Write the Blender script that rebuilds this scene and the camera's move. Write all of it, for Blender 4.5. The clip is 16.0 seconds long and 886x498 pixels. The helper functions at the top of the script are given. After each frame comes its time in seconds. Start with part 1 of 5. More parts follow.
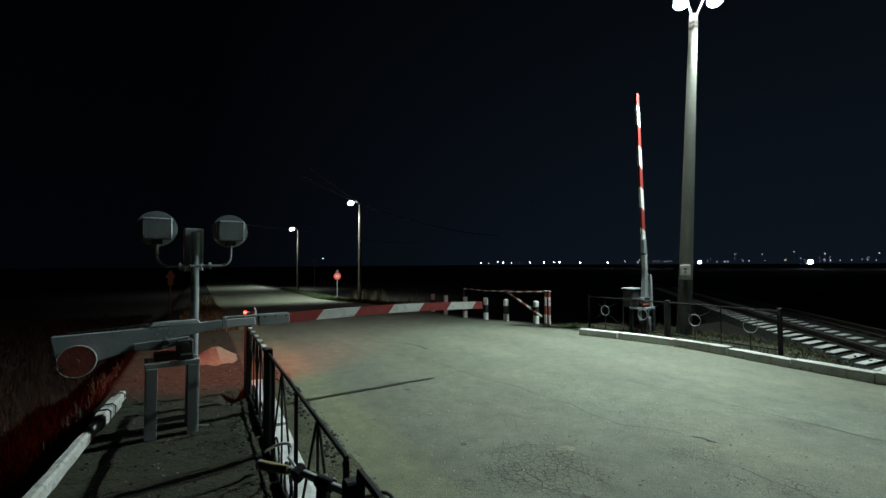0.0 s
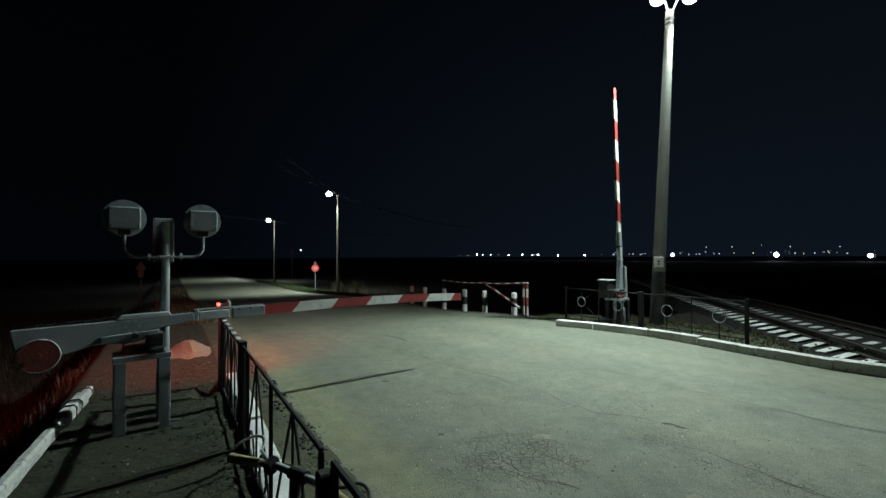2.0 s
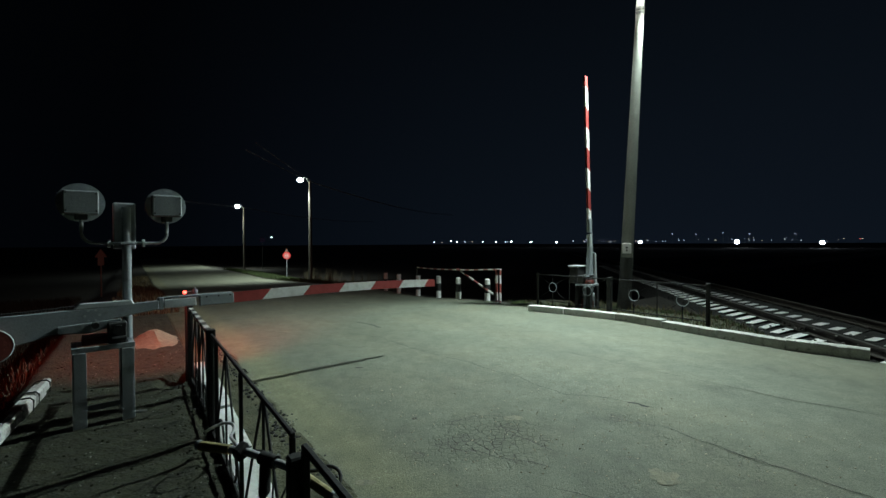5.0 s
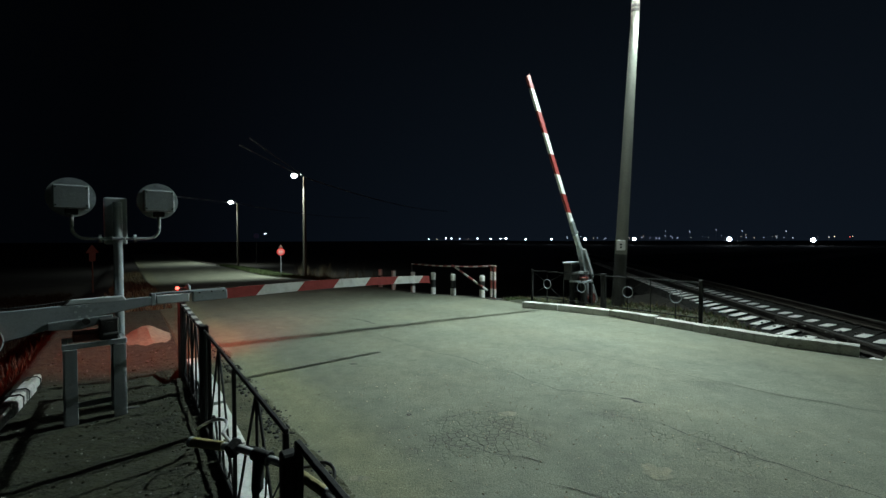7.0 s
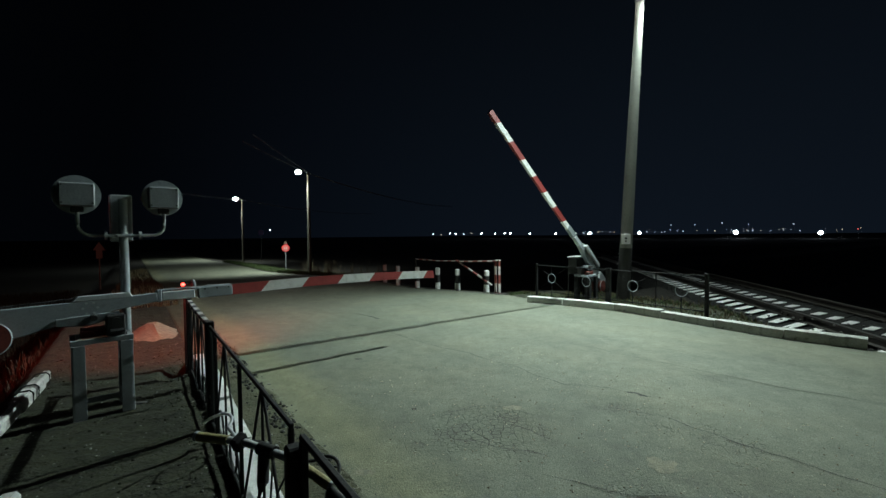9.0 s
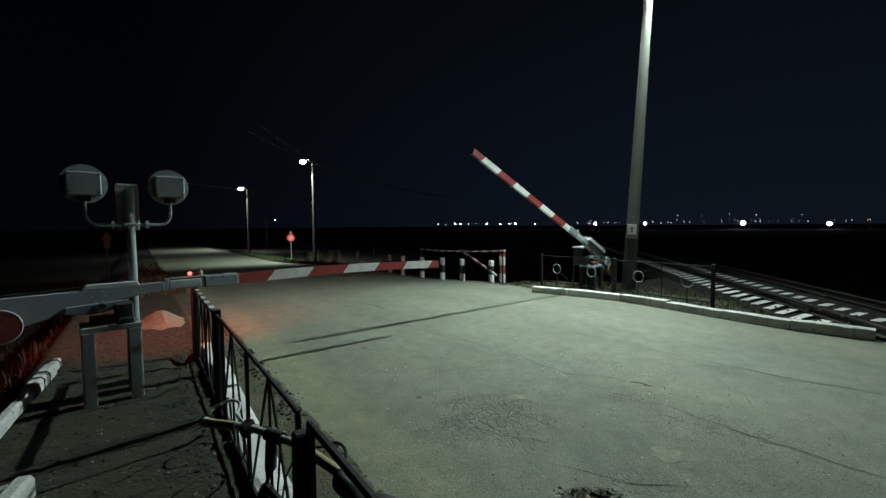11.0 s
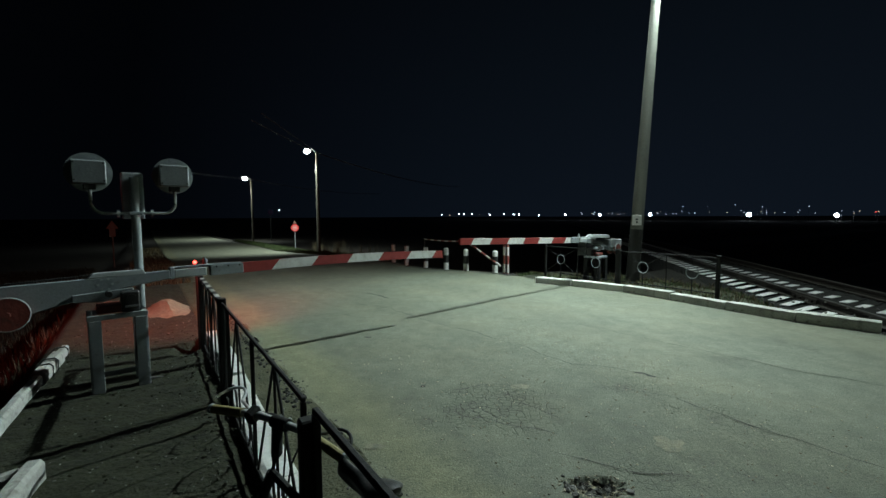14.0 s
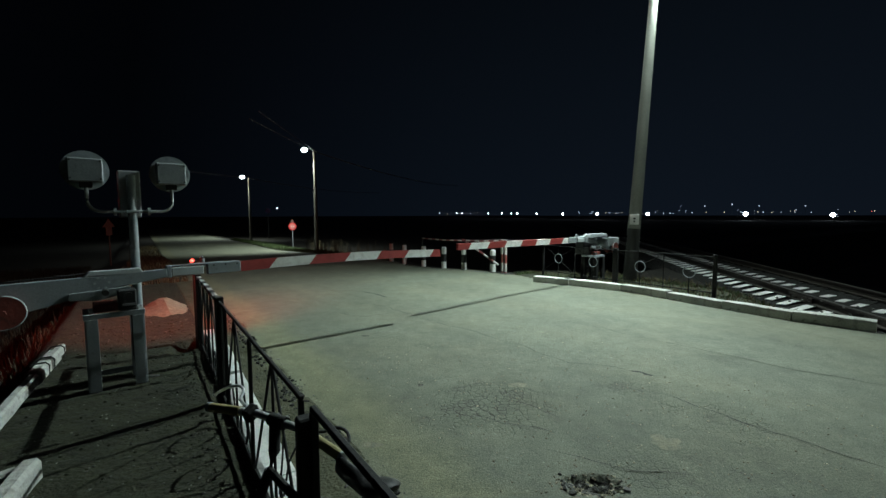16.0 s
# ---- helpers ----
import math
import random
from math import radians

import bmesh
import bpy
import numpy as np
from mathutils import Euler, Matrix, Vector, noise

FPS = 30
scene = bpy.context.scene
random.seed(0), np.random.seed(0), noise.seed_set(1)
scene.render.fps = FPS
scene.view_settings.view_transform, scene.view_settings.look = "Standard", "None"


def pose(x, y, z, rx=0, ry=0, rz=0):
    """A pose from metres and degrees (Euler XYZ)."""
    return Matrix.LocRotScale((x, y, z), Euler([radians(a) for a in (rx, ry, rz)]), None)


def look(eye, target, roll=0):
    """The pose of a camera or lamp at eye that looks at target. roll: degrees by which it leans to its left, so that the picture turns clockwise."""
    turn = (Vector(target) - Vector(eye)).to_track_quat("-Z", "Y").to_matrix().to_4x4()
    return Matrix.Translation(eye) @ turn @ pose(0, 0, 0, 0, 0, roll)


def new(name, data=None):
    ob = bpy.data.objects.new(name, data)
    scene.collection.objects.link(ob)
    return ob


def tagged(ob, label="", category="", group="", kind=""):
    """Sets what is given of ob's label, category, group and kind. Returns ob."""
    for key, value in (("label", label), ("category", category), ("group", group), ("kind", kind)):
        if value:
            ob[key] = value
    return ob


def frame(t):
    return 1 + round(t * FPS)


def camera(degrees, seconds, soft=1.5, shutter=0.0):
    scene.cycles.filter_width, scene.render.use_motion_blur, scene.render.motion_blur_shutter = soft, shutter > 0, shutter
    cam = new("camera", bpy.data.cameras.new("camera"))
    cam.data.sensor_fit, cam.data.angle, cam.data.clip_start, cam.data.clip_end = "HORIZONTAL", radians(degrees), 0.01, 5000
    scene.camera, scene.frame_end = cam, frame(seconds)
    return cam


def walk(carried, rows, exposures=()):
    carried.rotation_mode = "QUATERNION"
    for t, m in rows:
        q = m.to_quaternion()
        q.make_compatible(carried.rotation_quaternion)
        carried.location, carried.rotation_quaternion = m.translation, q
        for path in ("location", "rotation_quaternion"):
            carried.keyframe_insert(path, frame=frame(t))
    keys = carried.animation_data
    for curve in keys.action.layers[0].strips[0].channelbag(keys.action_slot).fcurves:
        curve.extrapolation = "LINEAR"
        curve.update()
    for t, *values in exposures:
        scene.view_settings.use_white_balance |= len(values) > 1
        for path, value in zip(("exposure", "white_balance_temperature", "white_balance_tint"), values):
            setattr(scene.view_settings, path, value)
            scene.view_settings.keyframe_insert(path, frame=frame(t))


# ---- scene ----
cam = camera(91.5, 16.0)
PATH = [
    (0, (-0.297, 0.327, 1.677), (-0.489, 2.317, 1.749), -0.4),
    (0.5, (-0.29, 0.33, 1.675), (-0.461, 2.322, 1.735), -0.6),
    (1, (-0.284, 0.338, 1.671), (-0.428, 2.332, 1.716), -0.7),
    (1.5, (-0.283, 0.339, 1.67), (-0.408, 2.335, 1.707), -0.4),
    (2, (-0.285, 0.339, 1.669), (-0.383, 2.336, 1.704), -0.3),
    (2.5, (-0.284, 0.329, 1.67), (-0.358, 2.327, 1.701), -0.2),
    (3, (-0.286, 0.331, 1.666), (-0.336, 2.331, 1.685), -0.3),
    (3.5, (-0.284, 0.334, 1.663), (-0.317, 2.334, 1.674), -0.2),
    (4, (-0.28, 0.337, 1.66), (-0.294, 2.337, 1.659), -0.3),
    (6.5, (-0.274, 0.339, 1.655), (-0.228, 2.338, 1.613), -0.2),
    (7, (-0.275, 0.346, 1.653), (-0.23, 2.345, 1.612), -0.2),
    (7.5, (-0.272, 0.346, 1.652), (-0.229, 2.346, 1.609), -0.2),
    (8, (-0.271, 0.351, 1.652), (-0.234, 2.351, 1.602), -0.3),
    (8.5, (-0.273, 0.354, 1.65), (-0.241, 2.353, 1.596), -0.4),
    (9, (-0.271, 0.353, 1.648), (-0.246, 2.352, 1.585), -0.6),
    (11.5, (-0.279, 0.359, 1.639), (-0.282, 2.356, 1.518), -0.4),
    (12, (-0.284, 0.355, 1.637), (-0.294, 2.35, 1.503), -0.3),
    (12.5, (-0.289, 0.356, 1.638), (-0.306, 2.351, 1.495), -0.2),
    (13, (-0.284, 0.363, 1.635), (-0.302, 2.357, 1.484), -0.2),
    (13.5, (-0.283, 0.364, 1.635), (-0.302, 2.358, 1.481), -0.3),
    (14, (-0.282, 0.366, 1.635), (-0.296, 2.36, 1.483), -0.3),
    (14.5, (-0.283, 0.364, 1.634), (-0.292, 2.358, 1.481), -0.2),
    (15, (-0.283, 0.365, 1.636), (-0.29, 2.359, 1.481), -0.1),
    (15.5, (-0.282, 0.362, 1.636), (-0.285, 2.355, 1.479), -0.1),
    (16, (-0.282, 0.364, 1.634), (-0.286, 2.358, 1.477), -0.2),
]
walk(cam, [(t, look(eye, target, roll)) for t, eye, target, roll in PATH])

# ---- world and light ----
ROAD_DIR = Vector((-0.575, 0.818, 0))          # the road leads away along this line
ROAD_SIDE = Vector((0.818, 0.575, 0))          # across it, towards the railway
SPAN = radians(42.5)                           # the barriers stand on one line across the road

world = bpy.data.worlds.new("night")
scene.world = world
world.use_nodes = True
wn, wl = world.node_tree.nodes, world.node_tree.links
bg = wn["Background"]
w_co = wn.new("ShaderNodeTexCoord")
w_sep = wn.new("ShaderNodeSeparateXYZ")
w_ramp = wn.new("ShaderNodeValToRGB")
w_dot = wn.new("ShaderNodeVectorMath")
w_dot.operation, w_dot.inputs[1].default_value = "DOT_PRODUCT", (0.60, 0.80, 0.0)   # the town lies this way
w_town = wn.new("ShaderNodeMapRange")
w_town.inputs[1].default_value, w_town.inputs[2].default_value = 0.3, 1.0
w_town.inputs[3].default_value, w_town.inputs[4].default_value = 0.28, 1.7
w_mul = wn.new("ShaderNodeMix")
w_mul.data_type, w_mul.blend_type = "RGBA", "MULTIPLY"
w_mul.inputs["Factor"].default_value = 1.0
wl.new(w_co.outputs["Generated"], w_sep.inputs[0])
wl.new(w_co.outputs["Generated"], w_dot.inputs[0])
wl.new(w_sep.outputs["Z"], w_ramp.inputs[0])
wl.new(w_dot.outputs["Value"], w_town.inputs[0])
wl.new(w_ramp.outputs[0], w_mul.inputs["A"])
wl.new(w_town.outputs[0], w_mul.inputs["B"])
wl.new(w_mul.outputs["Result"], bg.inputs[0])
w_ramp.color_ramp.elements[0].position, w_ramp.color_ramp.elements[0].color = 0.0, (0.0024, 0.0040, 0.0068, 1)
w_ramp.color_ramp.elements[1].position, w_ramp.color_ramp.elements[1].color = 0.6, (0.0011, 0.0018, 0.0027, 1)
bg.inputs[1].default_value = 1.0


def lamp(name, kind, m, watts, colour, size=0.1, cone=160, blend=0.4):
    data = bpy.data.lights.new(name, kind)
    data.energy, data.color = watts, colour
    if kind == "SPOT":
        data.spot_size, data.spot_blend, data.shadow_soft_size = radians(cone), blend, size
    else:
        data.shadow_soft_size = size
    ob = new(name, data)
    ob.matrix_world = m
    return ob


COOL = (0.805, 1.0, 0.975)
lamp("pole_lamp_light", "SPOT", look((4.18, 10.37, 7.38), (-2.2, 6.7, 0)), 5600, COOL, 0.08, 121, 1.0)
lamp("pole_lamp_light", "SPOT", look((4.77, 10.09, 7.25), (5.2, 10.0, 0)), 1550, COOL, 0.08, 128, 0.9)
lamp("road_lamp_light", "SPOT", look((-10.75, 33.2, 6.30), (-12.6, 34.5, -1)), 5400, (0.85, 1.0, 0.93), 0.12, 134, 1.0)
lamp("road_lamp_light", "SPOT", look((-27.6, 59.2, 6.55), (-29.5, 58.0, -1.5)), 4800, (0.85, 1.0, 0.93), 0.12, 132, 1.0)


# ---- materials ----
def mat(name, a, b=None, rough=0.7, metal=0.0, big=1.5, fine=40.0, bump=0.2, third=None, spots=0.0, island=0.0, emit=None, power=0.0):
    """A surface that varies between two colours at two scales, with fine relief; third: a stain colour."""
    m = bpy.data.materials.new(name)
    m.use_nodes = True
    n, l = m.node_tree.nodes, m.node_tree.links
    p = n["Principled BSDF"]
    p.inputs["Roughness"].default_value, p.inputs["Metallic"].default_value = rough, metal
    if emit:
        p.inputs["Base Color"].default_value = (*a, 1)
        p.inputs["Emission Color"].default_value, p.inputs["Emission Strength"].default_value = (*emit, 1), power
        return m
    b = b or tuple(0.7 * v for v in a)
    co = n.new("ShaderNodeTexCoord")
    n1, n2 = n.new("ShaderNodeTexNoise"), n.new("ShaderNodeTexNoise")
    n1.inputs["Scale"].default_value, n2.inputs["Scale"].default_value = big, fine
    n1.inputs["Detail"].default_value, n2.inputs["Detail"].default_value = 6, 5
    l.new(co.outputs["Object"], n1.inputs[0])
    l.new(co.outputs["Object"], n2.inputs[0])
    mix = n.new("ShaderNodeMix")
    mix.data_type = "RGBA"
    ramp = n.new("ShaderNodeValToRGB")
    ramp.color_ramp.elements[0].position, ramp.color_ramp.elements[1].position = 0.36, 0.64
    add = n.new("ShaderNodeMath")
    add.operation, add.inputs[1].default_value = "MULTIPLY_ADD", 0.55
    half = n.new("ShaderNodeMath")
    half.operation, half.inputs[1].default_value = "MULTIPLY", 0.45
    l.new(n2.outputs[0], half.inputs[0])
    l.new(n1.outputs[0], add.inputs[0])
    l.new(half.outputs[0], add.inputs[2])
    l.new(add.outputs[0], ramp.inputs[0])
    l.new(ramp.outputs[0], mix.inputs["Factor"])
    mix.inputs["A"].default_value, mix.inputs["B"].default_value = (*a, 1), (*b, 1)
    out = mix.outputs["Result"]
    if third:
        n3 = n.new("ShaderNodeTexNoise")
        n3.inputs["Scale"].default_value, n3.inputs["Detail"].default_value = big * 4, 8
        l.new(co.outputs["Object"], n3.inputs[0])
        r3 = n.new("ShaderNodeValToRGB")
        r3.color_ramp.elements[0].position, r3.color_ramp.elements[1].position = 0.54 - spots, 0.74 - spots
        l.new(n3.outputs[0], r3.inputs[0])
        m3 = n.new("ShaderNodeMix")
        m3.data_type = "RGBA"
        l.new(r3.outputs[0], m3.inputs["Factor"])
        l.new(out, m3.inputs["A"])
        m3.inputs["B"].default_value = (*third, 1)
        out = m3.outputs["Result"]
    if island:
        geo, hsv, rng = n.new("ShaderNodeNewGeometry"), n.new("ShaderNodeHueSaturation"), n.new("ShaderNodeMapRange")
        l.new(geo.outputs["Random Per Island"], rng.inputs[0])
        rng.inputs[3].default_value, rng.inputs[4].default_value = 1 - island, 1 + island
        l.new(rng.outputs[0], hsv.inputs["Value"])
        l.new(out, hsv.inputs["Color"])
        out = hsv.outputs[0]
    l.new(out, p.inputs["Base Color"])
    if bump:
        bm_ = n.new("ShaderNodeBump")
        bm_.inputs["Strength"].default_value, bm_.inputs["Distance"].default_value = bump, 0.02
        l.new(n2.outputs[0], bm_.inputs["Height"])
        l.new(bm_.outputs[0], p.inputs["Normal"])
    return m


def striped(name, colours, length, start, slant=0.0, axis="X", rough=0.55):
    """Painted bands of even length along one axis of the part; slant shears them by its height."""
    m = mat(name, colours[0], rough=rough)
    n, l = m.node_tree.nodes, m.node_tree.links
    p = n["Principled BSDF"]
    co, sep = n.new("ShaderNodeTexCoord"), n.new("ShaderNodeSeparateXYZ")
    l.new(co.outputs["Object"], sep.inputs[0])

    def math_node(op, a, b):
        k = n.new("ShaderNodeMath")
        k.operation = op
        for i, v in enumerate((a, b)):
            if isinstance(v, (int, float)):
                k.inputs[i].default_value = v
            else:
                l.new(v, k.inputs[i])
        return k.outputs[0]

    pos = math_node("SUBTRACT", sep.outputs[axis], start)
    pos = math_node("ADD", pos, math_node("MULTIPLY", sep.outputs["Z" if axis == "X" else "Y"], slant))
    wave = math_node("MODULO", math_node("ADD", math_node("DIVIDE", pos, length), 40.0), 2.0)
    pick = math_node("GREATER_THAN", wave, 1.0)
    mix, dirt, noise_ = n.new("ShaderNodeMix"), n.new("ShaderNodeMix"), n.new("ShaderNodeTexNoise")
    mix.data_type = dirt.data_type = "RGBA"
    dirt.blend_type = "MULTIPLY"
    mix.inputs["A"].default_value, mix.inputs["B"].default_value = (*colours[0], 1), (*colours[1], 1)
    l.new(pick, mix.inputs["Factor"])
    noise_.inputs["Scale"].default_value, noise_.inputs["Detail"].default_value = 14, 8
    l.new(co.outputs["Object"], noise_.inputs[0])
    r = n.new("ShaderNodeValToRGB")
    r.color_ramp.elements[0].position, r.color_ramp.elements[0].color = 0.3, (0.55, 0.52, 0.48, 1)
    r.color_ramp.elements[1].position = 0.55
    l.new(noise_.outputs[0], r.inputs[0])
    dirt.inputs["Factor"].default_value = 0.45
    l.new(mix.outputs["Result"], dirt.inputs["A"])
    l.new(r.outputs[0], dirt.inputs["B"])
    l.new(dirt.outputs["Result"], p.inputs["Base Color"])
    return m


def asphalt():
    """Worn asphalt: streaks along the road, mottling, fine grain, pale chips, and crazed patches."""
    m = bpy.data.materials.new("worn_asphalt")
    m.use_nodes = True
    n, l = m.node_tree.nodes, m.node_tree.links
    p = n["Principled BSDF"]
    p.inputs["Roughness"].default_value = 0.86
    co = n.new("ShaderNodeTexCoord")

    def tex(scale, detail=6.0, stretch=None, rough=0.6):
        t = n.new("ShaderNodeTexNoise")
        t.inputs["Scale"].default_value, t.inputs["Detail"].default_value, t.inputs["Roughness"].default_value = scale, detail, rough
        if stretch:
            mp = n.new("ShaderNodeMapping")
            mp.inputs["Rotation"].default_value = (0, 0, -math.atan2(ROAD_DIR.y, ROAD_DIR.x))
            mp2 = n.new("ShaderNodeMapping")
            mp2.inputs["Scale"].default_value = stretch
            l.new(co.outputs["Object"], mp.inputs[0])
            l.new(mp.outputs[0], mp2.inputs[0])
            l.new(mp2.outputs[0], t.inputs[0])
        else:
            l.new(co.outputs["Object"], t.inputs[0])
        return t.outputs[0]

    def fit(v, a, b, lo, hi):
        k = n.new("ShaderNodeMapRange")
        k.inputs[1].default_value, k.inputs[2].default_value, k.inputs[3].default_value, k.inputs[4].default_value = a, b, lo, hi
        l.new(v, k.inputs[0])
        return k.outputs[0]

    def op(kind, a, b):
        k = n.new("ShaderNodeMath")
        k.operation = kind
        for i_, v in enumerate((a, b)):
            if isinstance(v, (int, float)):
                k.inputs[i_].default_value = v
            else:
                l.new(v, k.inputs[i_])
        return k.outputs[0]

    streak = fit(tex(0.9, 6, (0.12, 1.0, 1.0)), 0.3, 0.7, 0.84, 1.14)
    blot = fit(tex(0.55, 8), 0.3, 0.7, 0.88, 1.14)
    mott = fit(tex(4.5, 9, None, 0.75), 0.3, 0.7, 0.74, 1.26)
    grain_raw = tex(95, 3)
    grain = fit(grain_raw, 0.3, 0.7, 0.62, 1.38)
    vor = n.new("ShaderNodeTexVoronoi")
    vor.inputs["Scale"].default_value = 24
    l.new(co.outputs["Object"], vor.inputs[0])
    few = n.new("ShaderNodeSeparateColor")
    l.new(vor.outputs["Color"], few.inputs[0])
    chips = op("ADD", 1.0, op("MULTIPLY", fit(vor.outputs["Distance"], 0.08, 0.26, 1.0, 0.0), op("SUBTRACT", fit(few.outputs[0], 0.80, 0.95, 0.0, 0.9), fit(few.outputs[1], 0.72, 0.9, 0.0, 0.5))))
    crk = n.new("ShaderNodeTexVoronoi")
    crk.feature = "DISTANCE_TO_EDGE"
    crk.inputs["Scale"].default_value = 17
    warp = n.new("ShaderNodeMix")
    warp.data_type = "VECTOR"
    warp.inputs["Factor"].default_value = 0.06
    nz = n.new("ShaderNodeTexNoise")
    nz.inputs["Scale"].default_value = 6
    l.new(co.outputs["Object"], nz.inputs[0])
    l.new(co.outputs["Object"], warp.inputs["A"])
    l.new(nz.outputs["Color"], warp.inputs["B"])
    l.new(warp.outputs["Result"], crk.inputs[0])
    line = fit(crk.outputs["Distance"], 0.0, 0.075, 1.0, 0.0)
    dist = n.new("ShaderNodeVectorMath")
    dist.operation = "DISTANCE"
    dist.inputs[1].default_value = (0.13, 4.02, 0.0)
    l.new(co.outputs["Object"], dist.inputs[0])
    ring = fit(op("ADD", dist.outputs["Value"], op("MULTIPLY", tex(3, 6), 1.1)), 0.75, 1.15, 1.0, 0.0)
    wide = fit(tex(0.8, 5), 0.60, 0.68, 0.0, 0.7)
    for spot_, size_ in (((1.98, 3.62, 0.0), 0.30), ((0.95, 3.0, 0.0), 0.2), ((1.45, 4.35, 0.0), 0.24), ((-0.42, 3.70, 0.0), 0.12), ((2.9, 5.1, 0.0), 0.2)):
        far_ = n.new("ShaderNodeVectorMath")
        far_.operation, far_.inputs[1].default_value = "DISTANCE", spot_
        l.new(co.outputs["Object"], far_.inputs[0])
        ring = op("MAXIMUM", ring, fit(op("ADD", far_.outputs["Value"], op("MULTIPLY", tex(4, 6), 0.9)), size_ + 0.25, size_ + 0.6, 0.45, 0.0))
    mask = op("MULTIPLY", line, op("MAXIMUM", ring, wide))
    dark = op("SUBTRACT", op("SUBTRACT", 1.0, op("MULTIPLY", mask, 0.55)), op("MULTIPLY", ring, 0.10))
    total = op("MULTIPLY", op("MULTIPLY", op("MULTIPLY", streak, blot), op("MULTIPLY", mott, grain)), op("MULTIPLY", chips, dark))
    dust = fit(tex(0.7, 7), 0.42, 0.66, 0.0, 1.0)
    tint = n.new("ShaderNodeMix")
    tint.data_type = "RGBA"
    tint.inputs["A"].default_value, tint.inputs["B"].default_value = (0.140, 0.149, 0.109, 1), (0.156, 0.158, 0.110, 1)
    l.new(dust, tint.inputs["Factor"])
    side = n.new("ShaderNodeVectorMath")
    side.operation, side.inputs[1].default_value = "DOT_PRODUCT", ROAD_SIDE
    l.new(co.outputs["Object"], side.inputs[0])
    off = op("ABSOLUTE", op("SUBTRACT", op("ADD", side.outputs["Value"], op("MULTIPLY", tex(1.6, 6), 0.5)), 1.62), 0.0)
    sand = n.new("ShaderNodeMix")
    sand.data_type = "RGBA"
    l.new(fit(off, 0.08, 0.42, 0.75, 0.0), sand.inputs["Factor"])
    l.new(tint.outputs["Result"], sand.inputs["A"])
    sand.inputs["B"].default_value = (0.186, 0.186, 0.108, 1)
    mul = n.new("ShaderNodeVectorMath")
    mul.operation = "SCALE"
    l.new(sand.outputs["Result"], mul.inputs[0])
    l.new(total, mul.inputs["Scale"])
    l.new(mul.outputs[0], p.inputs["Base Color"])
    bump = n.new("ShaderNodeBump")
    bump.inputs["Strength"].default_value, bump.inputs["Distance"].default_value = 0.5, 0.012
    l.new(op("SUBTRACT", op("ADD", grain_raw, op("MULTIPLY", mott, 0.6)), op("MULTIPLY", mask, 2.4)), bump.inputs["Height"])
    l.new(bump.outputs[0], p.inputs["Normal"])
    return m


ASPHALT = asphalt()
ASPHALT_DARK = mat("broken_asphalt", (0.05, 0.05, 0.042), (0.022, 0.022, 0.02), 0.95, 0, 5, 60, 0.8)
POTHOLE = mat("pothole_floor", (0.05, 0.046, 0.036), (0.018, 0.017, 0.014), 0.95, 0, 18, 60, 1.0)
CRACK = mat("crack_shade", (0.060, 0.060, 0.046), (0.030, 0.030, 0.024), 0.95, 0, 8, 60, 0.6)
ASPHALT_PALE = mat("pale_patch", (0.25, 0.235, 0.155), (0.14, 0.14, 0.105), 0.9, 0, 16, 70, 0.4)
DIRT = mat("packed_dirt", (0.030, 0.031, 0.0135), (0.010, 0.011, 0.005), 0.95, 0, 4.5, 30, 1.0, (0.052, 0.051, 0.030), -0.05)
SAND = mat("sandy_dirt", (0.092, 0.092, 0.052), (0.048, 0.050, 0.027), 0.95, 0, 3.5, 40, 1.0, (0.13, 0.125, 0.08), -0.04)
# Near black: the grass's own shade is put into the soil colour.
GRASS_SOIL_SHADED = mat("shaded_grassy_soil", (0.015, 0.011, 0.005), (0.006, 0.005, 0.003), 0.95, 0, 0.6, 20, 0.8)
GRAVEL_SOIL = mat("gravelly_soil", (0.058, 0.060, 0.036), (0.020, 0.023, 0.012), 0.95, 0, 3, 45, 0.9, (0.2, 0.19, 0.16), -0.07)
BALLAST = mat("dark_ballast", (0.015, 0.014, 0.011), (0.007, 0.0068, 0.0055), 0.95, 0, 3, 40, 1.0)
GRASS_GREEN = mat("green_grass", (0.075, 0.11, 0.035), (0.045, 0.07, 0.022), 0.8, 0, 2, 20, 0, island=0.45)
# Darkened copy of the dry grass; the field's darkness is in its colour.
FIELD_GRASS_SHADED = mat("field_grass", (0.042, 0.030, 0.014), (0.02, 0.016, 0.008), 0.85, 0, 2, 20, 0, island=0.5)
GRASS_DRY = mat("dry_grass", (0.13, 0.10, 0.05), (0.07, 0.06, 0.028), 0.85, 0, 2, 20, 0, island=0.5)
GRIT = mat("pale_grit", (0.46, 0.41, 0.29), (0.26, 0.23, 0.16), 0.9, 0, 6, 40, 0.5, island=0.6)
STONE = mat("gravel_stone", (0.17, 0.165, 0.15), (0.09, 0.088, 0.08), 0.9, 0, 6, 40, 0.5, island=0.6)
WHITEWASH = mat("whitewashed_concrete", (0.66, 0.66, 0.63), (0.50, 0.50, 0.47), 0.85, 0, 2.5, 35, 0.5, (0.28, 0.27, 0.24), -0.06)
SLEEPER_WHITE = mat("sleeper_whitewash", (0.80, 0.80, 0.77), (0.68, 0.68, 0.64), 0.85, 0, 2.5, 35, 0.3, (0.4, 0.39, 0.35), -0.08)
WHITE_WORN = mat("worn_whitewash", (0.52, 0.52, 0.485), (0.34, 0.335, 0.305), 0.88, 0, 3, 35, 0.6, (0.16, 0.155, 0.135), -0.02)
